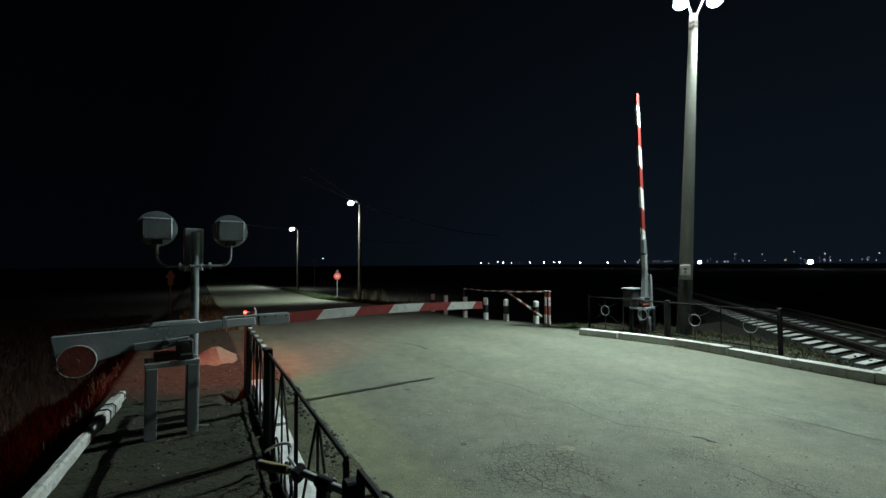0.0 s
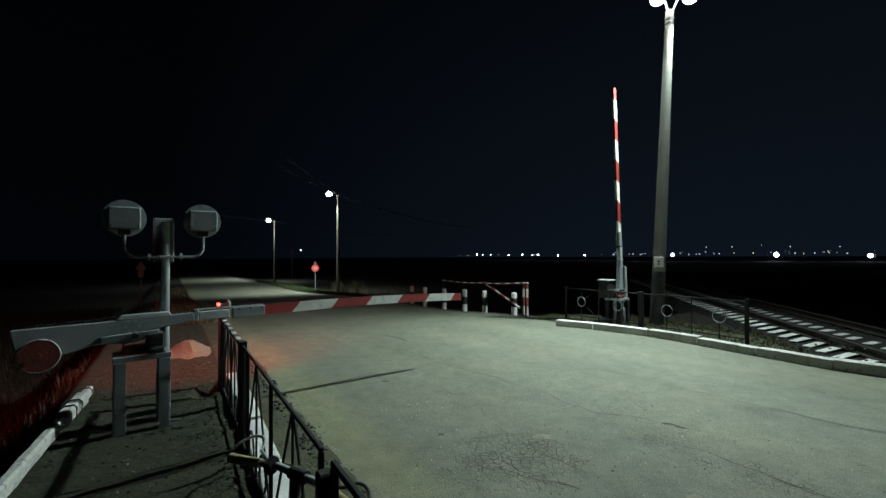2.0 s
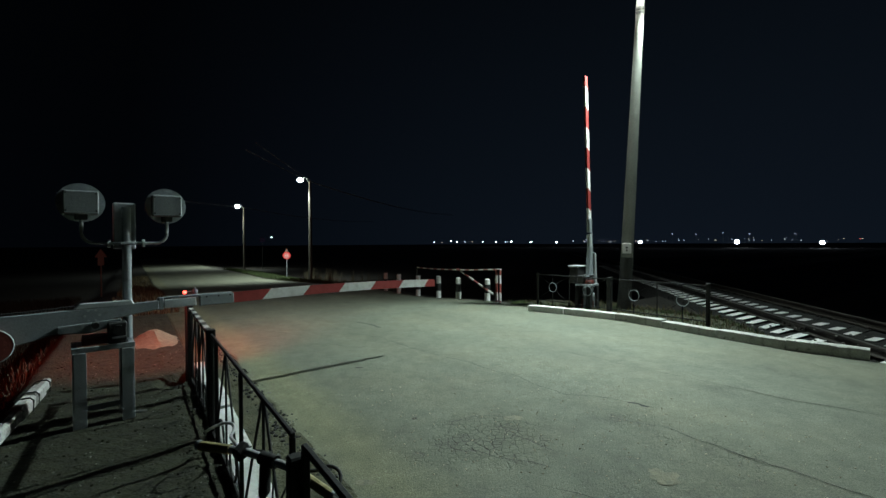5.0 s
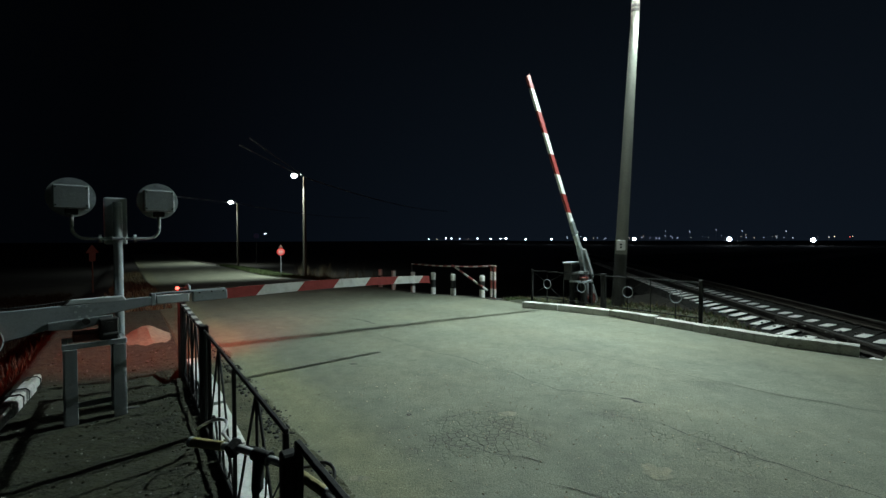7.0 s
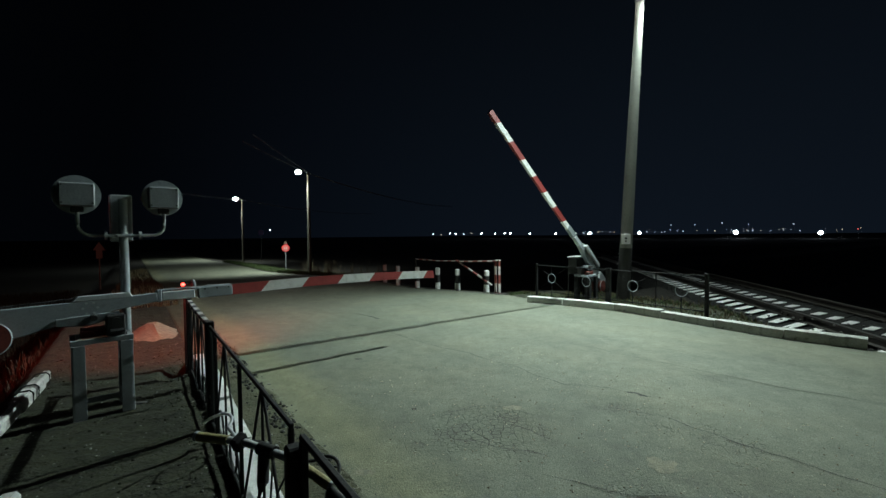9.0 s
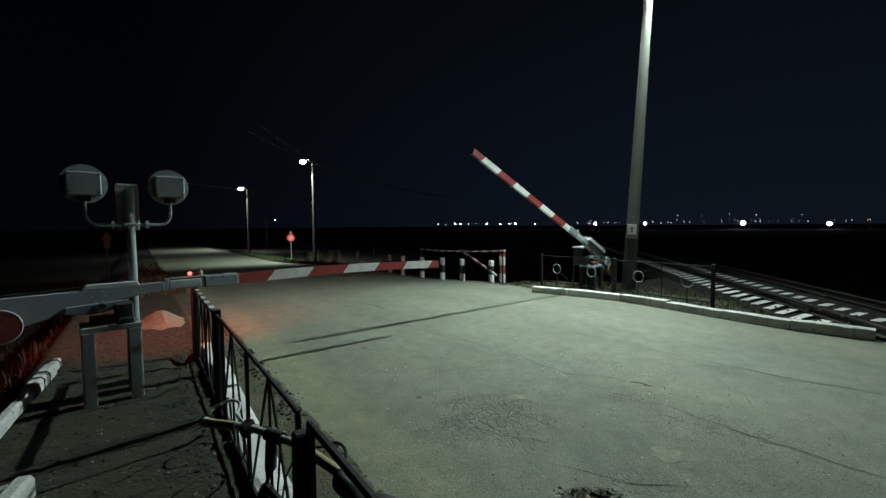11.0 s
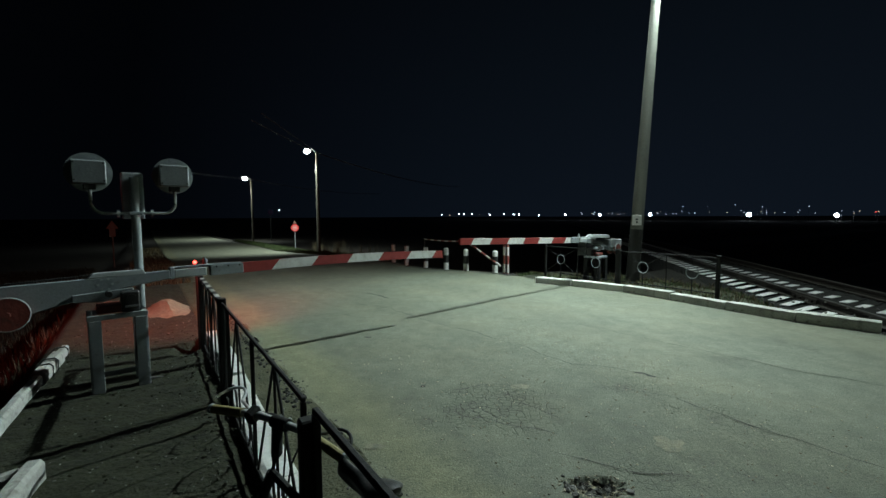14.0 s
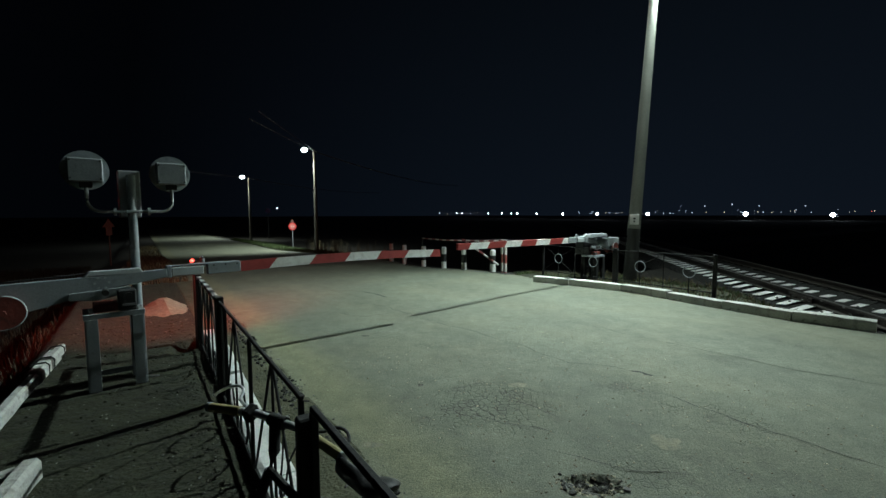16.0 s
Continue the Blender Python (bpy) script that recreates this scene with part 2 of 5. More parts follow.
CONCRETE = mat("pole_concrete", (0.18, 0.18, 0.15), (0.125, 0.125, 0.105), 0.85, 0, 1.2, 30, 0.4, (0.16, 0.16, 0.14), -0.05)
CONCRETE_DARK = mat("tarred_concrete", (0.05, 0.05, 0.045), (0.03, 0.03, 0.028), 0.85, 0, 2, 30, 0.4)
WOOD_POLE = mat("wooden_pole", (0.085, 0.078, 0.06), (0.055, 0.05, 0.038), 0.85, 0, 1.5, 30, 0.4)
GREY = mat("grey_paint", (0.30, 0.33, 0.34), (0.235, 0.26, 0.27), 0.5, 0, 3, 60, 0.08, (0.16, 0.17, 0.17), -0.06)
GREY_LIGHT = mat("light_grey_paint", (0.48, 0.51, 0.51), (0.38, 0.41, 0.41), 0.5, 0, 3, 60, 0.08, (0.25, 0.25, 0.24), -0.06)
DARK_METAL = mat("dark_metal", (0.05, 0.05, 0.05), (0.03, 0.03, 0.03), 0.5, 0.3, 4, 60, 0.15)
BLACK_PAINT = mat("black_paint", (0.012, 0.012, 0.012), (0.007, 0.007, 0.007), 0.8, 0, 5, 60, 0.15, (0.028, 0.024, 0.019), -0.06)
RAIL_STEEL = mat("rusty_rail", (0.034, 0.027, 0.021), (0.018, 0.015, 0.012), 0.65, 0.3, 3, 50, 0.3)
RAIL_TOP = mat("worn_rail_top", (0.10, 0.095, 0.085), (0.05, 0.046, 0.04), 0.5, 0.6, 3, 50, 0.1)
RED_PAINT = mat("red_paint", (0.33, 0.035, 0.03), (0.24, 0.025, 0.022), 0.5, 0, 3, 50, 0.1, (0.15, 0.03, 0.025), -0.05)
RUST_RED = mat("faded_red_paint", (0.24, 0.05, 0.035), (0.15, 0.035, 0.025), 0.6, 0, 5, 50, 0.15, (0.09, 0.03, 0.02), -0.03)
CHROME = mat("chrome", (0.72, 0.73, 0.74), (0.6, 0.61, 0.62), 0.32, 0.4, 4, 60, 0.03)
GRIP = mat("yellow_rubber", (0.42, 0.36, 0.16), (0.33, 0.28, 0.12), 0.7, 0, 8, 90, 0.2)
RUBBER = mat("black_rubber", (0.02, 0.02, 0.02), (0.012, 0.012, 0.012), 0.6, 0, 8, 90, 0.3)
SADDLE_SKIN = mat("black_vinyl", (0.025, 0.025, 0.026), (0.018, 0.018, 0.019), 0.38, 0, 8, 90, 0.1)
# Pinkish red puts the signal's red light into the face colour.
SIGN_FACE_LIT_RED = mat("sign_face_lit_red", (0.62, 0.22, 0.20), (0.52, 0.17, 0.16), 0.4)
SIGN_WHITE = mat("sign_white", (0.75, 0.72, 0.70), (0.65, 0.62, 0.60), 0.4)
SIGN_RED = mat("sign_red", (0.6, 0.03, 0.03), (0.5, 0.025, 0.025), 0.4)
SIGN_BLUE = mat("sign_blue", (0.10, 0.14, 0.5), (0.08, 0.11, 0.4), 0.4)
SIGN_BACK = mat("sign_back", (0.16, 0.13, 0.10), (0.11, 0.09, 0.07), 0.6)
LAMP_GLOW = mat("lamp_glow", (0.8, 0.8, 0.8), emit=(0.93, 1.0, 0.95), power=90)
FAR_GLOW = mat("far_lamp_glow", (0.8, 0.8, 0.8), emit=(0.74, 0.86, 1.0), power=26)
FAR_GLOW_DIM = mat("far_lamp_glow_dim", (0.8, 0.8, 0.8), emit=(0.70, 0.78, 1.0), power=3.0)
FAR_GLOW_WARM = mat("far_lamp_glow_warm", (0.8, 0.8, 0.8), emit=(1.0, 0.75, 0.5), power=3.0)
FAR_GLOW_RED = mat("far_lamp_glow_red", (0.8, 0.2, 0.2), emit=(1.0, 0.1, 0.08), power=4)
RED_GLOW = mat("red_signal_glow", (0.8, 0.05, 0.05), emit=(1.0, 0.06, 0.04), power=9)
BOOM_LEFT = striped("boom_stripes", ((0.36, 0.045, 0.04), (0.80, 0.80, 0.77)), 0.50, 1.09, -0.9)
BOOM_RIGHT = striped("boom_stripes_far", ((0.30, 0.035, 0.03), (0.80, 0.80, 0.77)), 0.49, 0.56, 0.7)
BOLLARD_STRIPES = striped("bollard_stripes", ((0.70, 0.70, 0.67), (0.02, 0.02, 0.02)), 0.25, 0.0, 0.0, "Z")
PIPE_STRIPES = striped("pipe_stripes", ((0.55, 0.53, 0.5), (0.20, 0.05, 0.045)), 0.22, 0.0, 0.0, "X")
POST_STRIPES = striped("post_stripes", ((0.65, 0.63, 0.6), (0.25, 0.06, 0.05)), 0.24, 0.05, 0.0, "Z")
RAIL_STRIPES = striped("rail_stripes", ((0.02, 0.02, 0.02), (0.62, 0.62, 0.6)), 0.17, 0.0, 0.0, "X")


# ---- mesh helpers ----
def mesh_of(name, bm, material, smooth=False):
    me = bpy.data.meshes.new(name)
    bm.normal_update()
    bm.to_mesh(me)
    bm.free()
    for m in material if isinstance(material, (list, tuple)) else [material]:
        me.materials.append(m)
    if smooth:
        for f in me.polygons:
            f.use_smooth = True
        me.set_sharp_from_angle(angle=radians(40))
    return me


def part(name, bm, material, parent=None, label="", smooth=False):
    ob = new(name, mesh_of(name, bm, material, smooth))
    if parent is not None:
        ob.parent = parent
    if label:
        ob["label"] = label
    return ob


def empty(name, m, label, category, group="", kind=""):
    ob = new(name)
    ob.empty_display_size = 0.1
    ob.matrix_world = m
    return tagged(ob, label, category, group, kind)


def bm_box(bm, lo, hi, bevel=0.0, m=None):
    lo, hi = Vector(lo), Vector(hi)
    g = bmesh.ops.create_cube(bm, size=1.0, matrix=(m or Matrix()) @ Matrix.Translation((lo + hi) / 2) @ Matrix.Diagonal((*(hi - lo), 1)))
    if bevel:
        es = list({e for v in g["verts"] for e in v.link_edges})
        bmesh.ops.bevel(bm, geom=es, offset=bevel, segments=1, affect="EDGES")
    return bm


def box(lo, hi, bevel=0.0, m=None):
    return bm_box(bmesh.new(), lo, hi, bevel, m)


def bm_rod(bm, a, b, r, r2=None, sides=8):
    a, b = Vector(a), Vector(b)
    q = (b - a).to_track_quat("Z", "Y").to_matrix().to_4x4()
    bmesh.ops.create_cone(bm, cap_ends=True, segments=sides, radius1=r, radius2=r if r2 is None else r2, depth=(b - a).length, matrix=Matrix.Translation((a + b) / 2) @ q)
    return bm


def rod(a, b, r, r2=None, sides=8):
    return bm_rod(bmesh.new(), a, b, r, r2, sides)


def bm_tube(bm, pts, r, sides=8, closed=False):
    """A round tube along points."""
    pts = [Vector(p) for p in pts]
    rings, n = [], len(pts)
    up = Vector((0, 0, 1))
    for i, p in enumerate(pts):
        t = (pts[(i + 1) % n] - pts[i - 1]) if closed or 0 < i < n - 1 else (pts[1] - pts[0] if i == 0 else pts[-1] - pts[-2])
        t.normalize()
        side = t.cross(up)
        if side.length < 0.05:
            side = t.cross(Vector((0, 1, 0)))
        side.normalize()
        nn = side.cross(t)
        rr = r[i] if isinstance(r, (list, tuple)) else r
        rings.append([bm.verts.new(p + rr * (math.cos(k * math.tau / sides) * side + math.sin(k * math.tau / sides) * nn)) for k in range(sides)])
    pairs = list(zip(rings, rings[1:])) + ([(rings[-1], rings[0])] if closed else [])
    for a, b in pairs:
        for k in range(sides):
            bm.faces.new((a[k], a[(k + 1) % sides], b[(k + 1) % sides], b[k]))
    if not closed:
        bm.faces.new(rings[0][::-1])
        bm.faces.new(rings[-1])
    bmesh.ops.recalc_face_normals(bm, faces=bm.faces)
    return bm


def tube(pts, r, sides=8, closed=False):
    return bm_tube(bmesh.new(), pts, r, sides, closed)


def ring_points(c, radius, ax, ay, n=20, a0=0.0, a1=math.tau):
    c, ax, ay = Vector(c), Vector(ax), Vector(ay)
    return [c + radius * (math.cos(a0 + (a1 - a0) * i / n) * ax + math.sin(a0 + (a1 - a0) * i / n) * ay) for i in range(n)]


def slab(profile, y0, y1, bevel=0.004):
    """A plate: a side profile of (x, z) from y0 to y1."""
    bm = bmesh.new()
    a = [bm.verts.new((x, y0, z)) for x, z in profile]
    b = [bm.verts.new((x, y1, z)) for x, z in profile]
    bm.faces.new(a)
    bm.faces.new(b[::-1])
    for i in range(len(a)):
        j = (i + 1) % len(a)
        bm.faces.new((a[j], a[i], b[i], b[j]))
    bmesh.ops.recalc_face_normals(bm, faces=bm.faces)
    if bevel:
        bmesh.ops.bevel(bm, geom=list(bm.edges), offset=bevel, segments=1, affect="EDGES")
    return bm


def rock(bm, c, s, rnd, m=None):
    """One angular stone."""
    g = bmesh.ops.create_icosphere(bm, subdivisions=1, radius=s, matrix=Matrix.Translation(c))
    for v in g["verts"]:
        d = v.co - Vector(c)
        v.co = Vector(c) + Vector((d.x * rnd.uniform(0.6, 1.3), d.y * rnd.uniform(0.6, 1.3), d.z * rnd.uniform(0.45, 0.9)))


# ---- terrain ----
def along(x, y):
    return x * ROAD_DIR.x + y * ROAD_DIR.y


def across(x, y):
    return x * ROAD_SIDE.x + y * ROAD_SIDE.y


LEFT_EDGE, RIGHT_EDGE = 1.05, 8.35


def ramp(v, a, b):
    k = min(1.0, max(0.0, (v - a) / (b - a)))
    return k * k * (3 - 2 * k)


def road_z(x, y):
    u = along(x, y)
    return -0.22 * ramp(u, 9.2, 14) - 0.78 * ramp(u, 14, 38) - 0.35 * ramp(u, 40, 75)


def ground_z(x, y):
    u, v = along(x, y), across(x, y)
    z = road_z(x, y) - 0.03
    if v < LEFT_EDGE:
        z -= 1.5 * ramp(-v, 0.95, 2.4) * (1 - 0.6 * ramp(u, 16, 30))
    if v > RIGHT_EDGE and u > 4:
        z -= 1.6 * ramp(v, RIGHT_EDGE + 0.35, RIGHT_EDGE + 3.0) * ramp(u, 7.4, 9.8) * (1 - 0.75 * ramp(u, 20, 28))
    if -3.2 < u < 13.2:
        z -= 0.12 * ramp(v, -2.2, -1.7) * (1 - ramp(v, 7.6, 8.0))
    k = (x - 6.42) * 0.974 - (y - 6.79) * 0.225
    z -= 0.45 * ramp(k, -1.3, -0.9) + 1.1 * ramp(k, 2.9, 6.0)
    z += 0.03 * noise.noise((x * 0.7, y * 0.7, 0)) * (1 if abs(v - 4.7) > 3.7 else 0)
    return z


def grid_mesh(us, vs, height, keep=None):
    """A sheet over road coordinates."""
    verts, faces, idx = [], [], {}
    for i, u in enumerate(us):
        for j, v in enumerate(vs):
            p = ROAD_DIR * u + ROAD_SIDE * v
            idx[i, j] = len(verts)
            verts.append((p.x, p.y, height(p.x, p.y)))
    for i in range(len(us) - 1):
        for j in range(len(vs) - 1):
            if keep is None or keep((us[i] + us[i + 1]) / 2, (vs[j] + vs[j + 1]) / 2):
                faces.append((idx[i, j], idx[i, j + 1], idx[i + 1, j + 1], idx[i + 1, j]))
    me = bpy.data.meshes.new("sheet")
    me.from_pydata(verts, [], faces)
    me.validate()
    for f in me.polygons:
        f.use_smooth = True
    return me


def steps(a, b, s):
    n = max(1, round((b - a) / s))
    return [a + (b - a) * i / n for i in range(n + 1)]


us = steps(-1500, -60, 240)[:-1] + steps(-60, -6, 3)[:-1] + steps(-6, 30, 0.3)[:-1] + steps(30, 100, 2)[:-1] + steps(100, 1700, 200)
vs = steps(-1500, -60, 240)[:-1] + steps(-60, -12, 2)[:-1] + steps(-12, 20, 0.3)[:-1] + steps(20, 60, 2)[:-1] + steps(60, 1700, 200)
ground_me = grid_mesh(us, vs, ground_z)
ground_me.materials.append(GRASS_SOIL_SHADED)
ground = tagged(new("ground", ground_me), "grassy soil, coloured dark for grass shade, sloping away from the road", "ground", kind="structure")

# the packed dirt strip between the road and the field, under the barrier
def dirt_z(x, y):
    u, v = along(x, y), across(x, y)
    z = -0.02 + 0.012 * (noise.noise((x * 1.6, y * 1.6, 3)) + 0.8 * noise.noise((x * 7, y * 7, 5)) + 0.8 * noise.noise((x * 19, y * 19, 1)))
    # the broken ridge along the foot of the railing
    mid = 0.33 + 0.06 * noise.noise((u * 1.2, 0, 2)) + 0.03 * noise.noise((u * 6, 0, 2))
    z += 0.014 * max(0.0, 1 - abs(v - mid) / 0.10) * ramp(u, 2.6, 4.0) * (0.7 + 0.9 * noise.noise((x * 5.3, y * 5.3, 6)))
    # a washed-out pit beside it
    z -= 0.13 * (1 - ramp(math.hypot(x + 3.56, (y - 5.78) * 0.55) + 0.05 * noise.noise((x * 6, y * 6, 2)), 0.10, 0.20))
    return z - 0.75 * ramp(-v, 1.02, 1.75)


dirt_me = grid_mesh(steps(-3, 13, 0.035), steps(-1.7, LEFT_EDGE + 0.08, 0.035), dirt_z)
dirt_me.materials.append(DIRT)
tagged(new("dirt_verge", dirt_me), "packed bare dirt strip with pebbles beside the road", "ground", kind="structure")

shoulder_me = grid_mesh(steps(-3, 13, 0.05), steps(0.58, LEFT_EDGE + 0.10, 0.05),
                        lambda x, y: dirt_z(x, y) + 0.009 + 0.012 * ramp(across(x, y), 0.7, 1.0) - 0.05 * (1 - ramp(across(x, y), 0.58, 0.64)))
shoulder_me.materials.append(SAND)
tagged(new("road_shoulder", shoulder_me), "sandy dirt shoulder between railing and asphalt", "ground", kind="structure")

HOLE = Vector((0.62, 2.86, 0))


def surface_z(x, y):
    z = road_z(x, y) + 0.010 * noise.noise((x * 0.5, y * 0.5, 9)) + 0.004 * noise.noise((x * 3.1, y * 3.1, 2))
    d = (Vector((x, y, 0)) - HOLE)
    if d.length < 0.8:
        d = math.hypot(d.x * 1.0, d.y * 2.0) + 0.09 * noise.noise((x * 7, y * 7, 4)) + 0.05 * noise.noise((x * 21, y * 21, 4))
        z -= 0.042 * (1 - ramp(d, 0.13, 0.21)) * (0.8 + 0.5 * noise.noise((x * 26, y * 26, 8)))
    return z


def edge(u, side):
    """How far the ragged edge strays."""
    return 0.14 * noise.noise((u * 1.3, side, 7)) + 0.06 * noise.noise((u * 5, side, 7)) + 0.025 * noise.noise((u * 17, side, 7))


def strip(name, us_, left, right, cuts):
    """A sheet of asphalt between two edge lines, with a turned-down rim."""
    verts, faces, n = [], [], len(cuts) - 1
    for u in us_:
        a, b_ = left(u), right(u)
        for j in range(n + 1):
            q = ROAD_DIR * u + ROAD_SIDE * (a + (b_ - a) * cuts[j])
            verts.append((q.x, q.y, surface_z(q.x, q.y) - (0.05 if j in (0, n) else 0)))
    for i in range(len(us_) - 1):
        for j in range(n):
            k = i * (n + 1) + j
            faces.append((k, k + 1, k + n + 2, k + n + 1))
    me = bpy.data.meshes.new(name)
    me.from_pydata(verts, [], faces)
    for f in me.polygons:
        f.use_smooth = True
    me.materials.append(ASPHALT)
    return me


road_me = strip("road", steps(-9, 1.6, 0.085)[:-1] + steps(1.6, 2.4, 0.018)[:-1] + steps(2.4, 17, 0.085)[:-1] + steps(17, 120, 0.8), lambda u: LEFT_EDGE + edge(u, 0), lambda u: RIGHT_EDGE + edge(u, 4),
                [0.0, 0.004] + steps(0.012, 0.09, 0.012)[:-1] + steps(0.09, 0.22, 0.0026)[:-1] + steps(0.22, 0.988, 0.012) + [1.0])
road = tagged(new("road", road_me), "worn grey asphalt road with cracks and a ragged edge", "road", kind="structure")
apron_me = strip("road_apron", steps(-9, 1.62, 0.5), lambda u: RIGHT_EDGE - 0.2, lambda u: RIGHT_EDGE + 14, steps(0, 1, 1 / 30))
new("road_apron", apron_me).parent = road
for v in apron_me.vertices:
    v.co.z -= 0.006


def ribbon(name, pts, width, material, seed, label, z=0.005):
    """A jagged crack or paint streak lying on the road."""
    rnd, bm = random.Random(seed), bmesh.new()
    fine = []
    for a, b in zip(pts, pts[1:]):
        n = max(2, int((Vector(b) - Vector(a)).length / 0.07))
        fine += [Vector(a).lerp(Vector(b), i / n) for i in range(n)]
    fine.append(Vector(pts[-1]))
    prev = None
    for i, p in enumerate(fine):
        t = (fine[min(i + 1, len(fine) - 1)] - fine[max(i - 1, 0)]).normalized()
        s = Vector((-t.y, t.x))
        q = p + s * 0.05 * (noise.noise((p.x * 4, p.y * 4, seed)) + 0.4 * rnd.uniform(-0.5, 0.5))
        w = width * rnd.uniform(0.25, 1.0) * (0.3 if i in (0, len(fine) - 1) else 1)
        now = [bm.verts.new((*(q + k * w * s), surface_z(*(q + k * w * s)) + z)) for k in (-0.5, 0.5)]
        if prev:
            bm.faces.new((prev[0], prev[1], now[1], now[0]))
        prev = now
    bmesh.ops.recalc_face_normals(bm, faces=bm.faces)
    for f in bm.faces:
        if f.normal.z < 0:
            f.normal_flip()
    return part(name, bm, material, road, label)


for pts, wide_, seed_ in (
        ([(1.72, 4.16), (1.89, 3.90), (2.04, 3.70), (2.15, 3.55), (2.29, 3.35), (2.39, 3.23), (2.55, 3.04), (2.9, 2.5), (3.4, 1.7)], 0.020, 1),
        ([(2.25, 6.1), (2.70, 5.64), (2.94, 5.35), (3.22, 5.00), (3.42, 4.79), (3.72, 4.53), (4.2, 4.2)], 0.017, 2),
        ([(-1.93, 8.35), (-1.24, 7.90), (-0.90, 7.41), (-0.55, 7.0), (0.0, 6.45), (0.42, 5.96), (0.72, 5.59), (0.92, 5.22), (1.11, 5.01), (1.54, 4.88), (1.86, 4.58)], 0.015, 5)):
    ribbon("crack", pts, wide_, CRACK, seed_, "long dark crack in asphalt")
for pts, seed_ in (([(1.66, 4.74), (1.76, 4.72), (1.83, 4.61)], 3), ([(-2.06, 9.56), (-1.77, 9.28), (-1.42, 8.85)], 4)):
    ribbon("crack", pts, 0.06, ASPHALT_DARK, seed_, "short gaping crack")
for pts, seed_ in (([(-0.26, 4.30), (0.05, 4.42), (0.34, 4.45), (0.6, 4.2)], 6), ([(-0.22, 3.83), (0.0, 3.74), (0.22, 3.63), (0.55, 3.5)], 9),
                   ([(0.2, 4.3), (0.42, 4.0), (0.66, 3.72)], 10), ([(1.3, 4.4), (1.5, 4.28), (1.72, 4.16)], 11), ([(0.41, 3.25), (0.7, 3.1), (1.0, 3.0), (1.3, 2.95)], 12),
                   ([(-1.0, 3.25), (-0.92, 3.10), (-0.80, 2.98)], 13), ([(-2.2, 7.6), (-1.6, 7.2), (-1.1, 7.5)], 14), ([(1.55, 6.9), (2.0, 6.5), (2.25, 6.1)], 15)):
    ribbon("crack", pts, 0.011, CRACK, seed_, "fine crack")
ribbon("paint_streak", [(-6.55, 13.5), (-6.2, 13.8), (-5.85, 14.1)], 0.10, ASPHALT_PALE, 7, "worn pale paint streak")
ribbon("paint_streak", [(-3.27, 8.60), (-3.05, 8.52)], 0.13, ASPHALT_PALE, 8, "worn pale paint streak")
ribbon("paint_streak", [(-2.0, 7.40), (-1.86, 7.32)], 0.10, ASPHALT_PALE, 16, "worn pale paint streak")


def blotch(name, c, rx, ry, material, seed, label, z=0.004):
    bm = bmesh.new()
    vs_ = []
    for i in range(40):
        a = math.tau * i / 40
        r = 1 + 0.5 * noise.noise((math.cos(a) * 1.5, math.sin(a) * 1.5, seed)) + 0.25 * noise.noise((math.cos(a) * 5, math.sin(a) * 5, seed))
        p = (c[0] + rx * r * math.cos(a), c[1] + ry * r * math.sin(a))
        vs_.append(bm.verts.new((*p, surface_z(*p) + z)))
    mid = bm.verts.new((*c, surface_z(*c) + z))
    for i in range(40):
        bm.faces.new((mid, vs_[i], vs_[(i + 1) % 40]))
    return part(name, bm, material, road, label)


rnd = random.Random(5)
for k in range(30):
    px, py = 0.60 + rnd.gauss(0, 0.075), 2.86 + rnd.gauss(0, 0.030)
    s = rnd.uniform(0.010, 0.030)
    blotch("pothole_floor", (px, py), s * 1.4, s * 0.8, POTHOLE, 2.7 * k, "broken dark pothole floor", 0.002 + 0.0003 * k)
blotch("repair_patch", (1.31, 3.34), 0.10, 0.10, ASPHALT_PALE, 2.0, "pale worn patch", 0.0045)
blotch("repair_patch", (0.42, 4.40), 0.10, 0.05, ASPHALT_PALE, 3.0, "pale worn patch")
blotch("repair_patch", (-0.80, 3.31), 0.08, 0.035, ASPHALT_PALE, 5.0, "pale worn patch")
blotch("dark_stain", (-0.51, 4.41), 0.03, 0.022, CRACK, 6.0, "small dark stain")
blotch("dark_stain", (-1.35, 6.12), 0.05, 0.03, CRACK, 7.0, "small dark stain")


def scatter(name, n, spot, size, seed, material, label, category, height):
    """Loose stones over an area, as one object."""
    rnd, bm = random.Random(seed), bmesh.new()
    for _ in range(n):
        x, y = spot(rnd)
        s = size * rnd.uniform(0.4, 1.3)
        rock(bm, Vector((x, y, height(x, y) + s * 0.1)), s, rnd)
    return tagged(part(name, bm, material), label, category, kind="stuff")


def by_road(u0, u1, v0, v1):
    def pick(rnd):
        p = ROAD_DIR * rnd.uniform(u0, u1) + ROAD_SIDE * rnd.uniform(v0, v1)
        return p.x, p.y
    return pick


scatter("pothole_rubble", 420, lambda r: (0.60 + 0.2 * r.gauss(0, 0.48), 2.86 + 0.10 * r.gauss(0, 0.45)), 0.009, 3, GRIT, "broken stones in the pothole", "rubble", surface_z)
scatter("pothole_lumps", 46, lambda r: (0.60 + 0.17 * r.gauss(0, 0.55), 2.855 + 0.07 * r.gauss(0, 0.55)), 0.022, 23, STONE, "broken lumps of asphalt lying in the pothole", "rubble", surface_z)
scatter("edge_crumbs", 420, by_road(0.5, 9.5, LEFT_EDGE - 0.10, LEFT_EDGE + 0.10), 0.020, 24, ASPHALT_DARK, "broken crumbs of asphalt along the road edge", "rubble", surface_z)
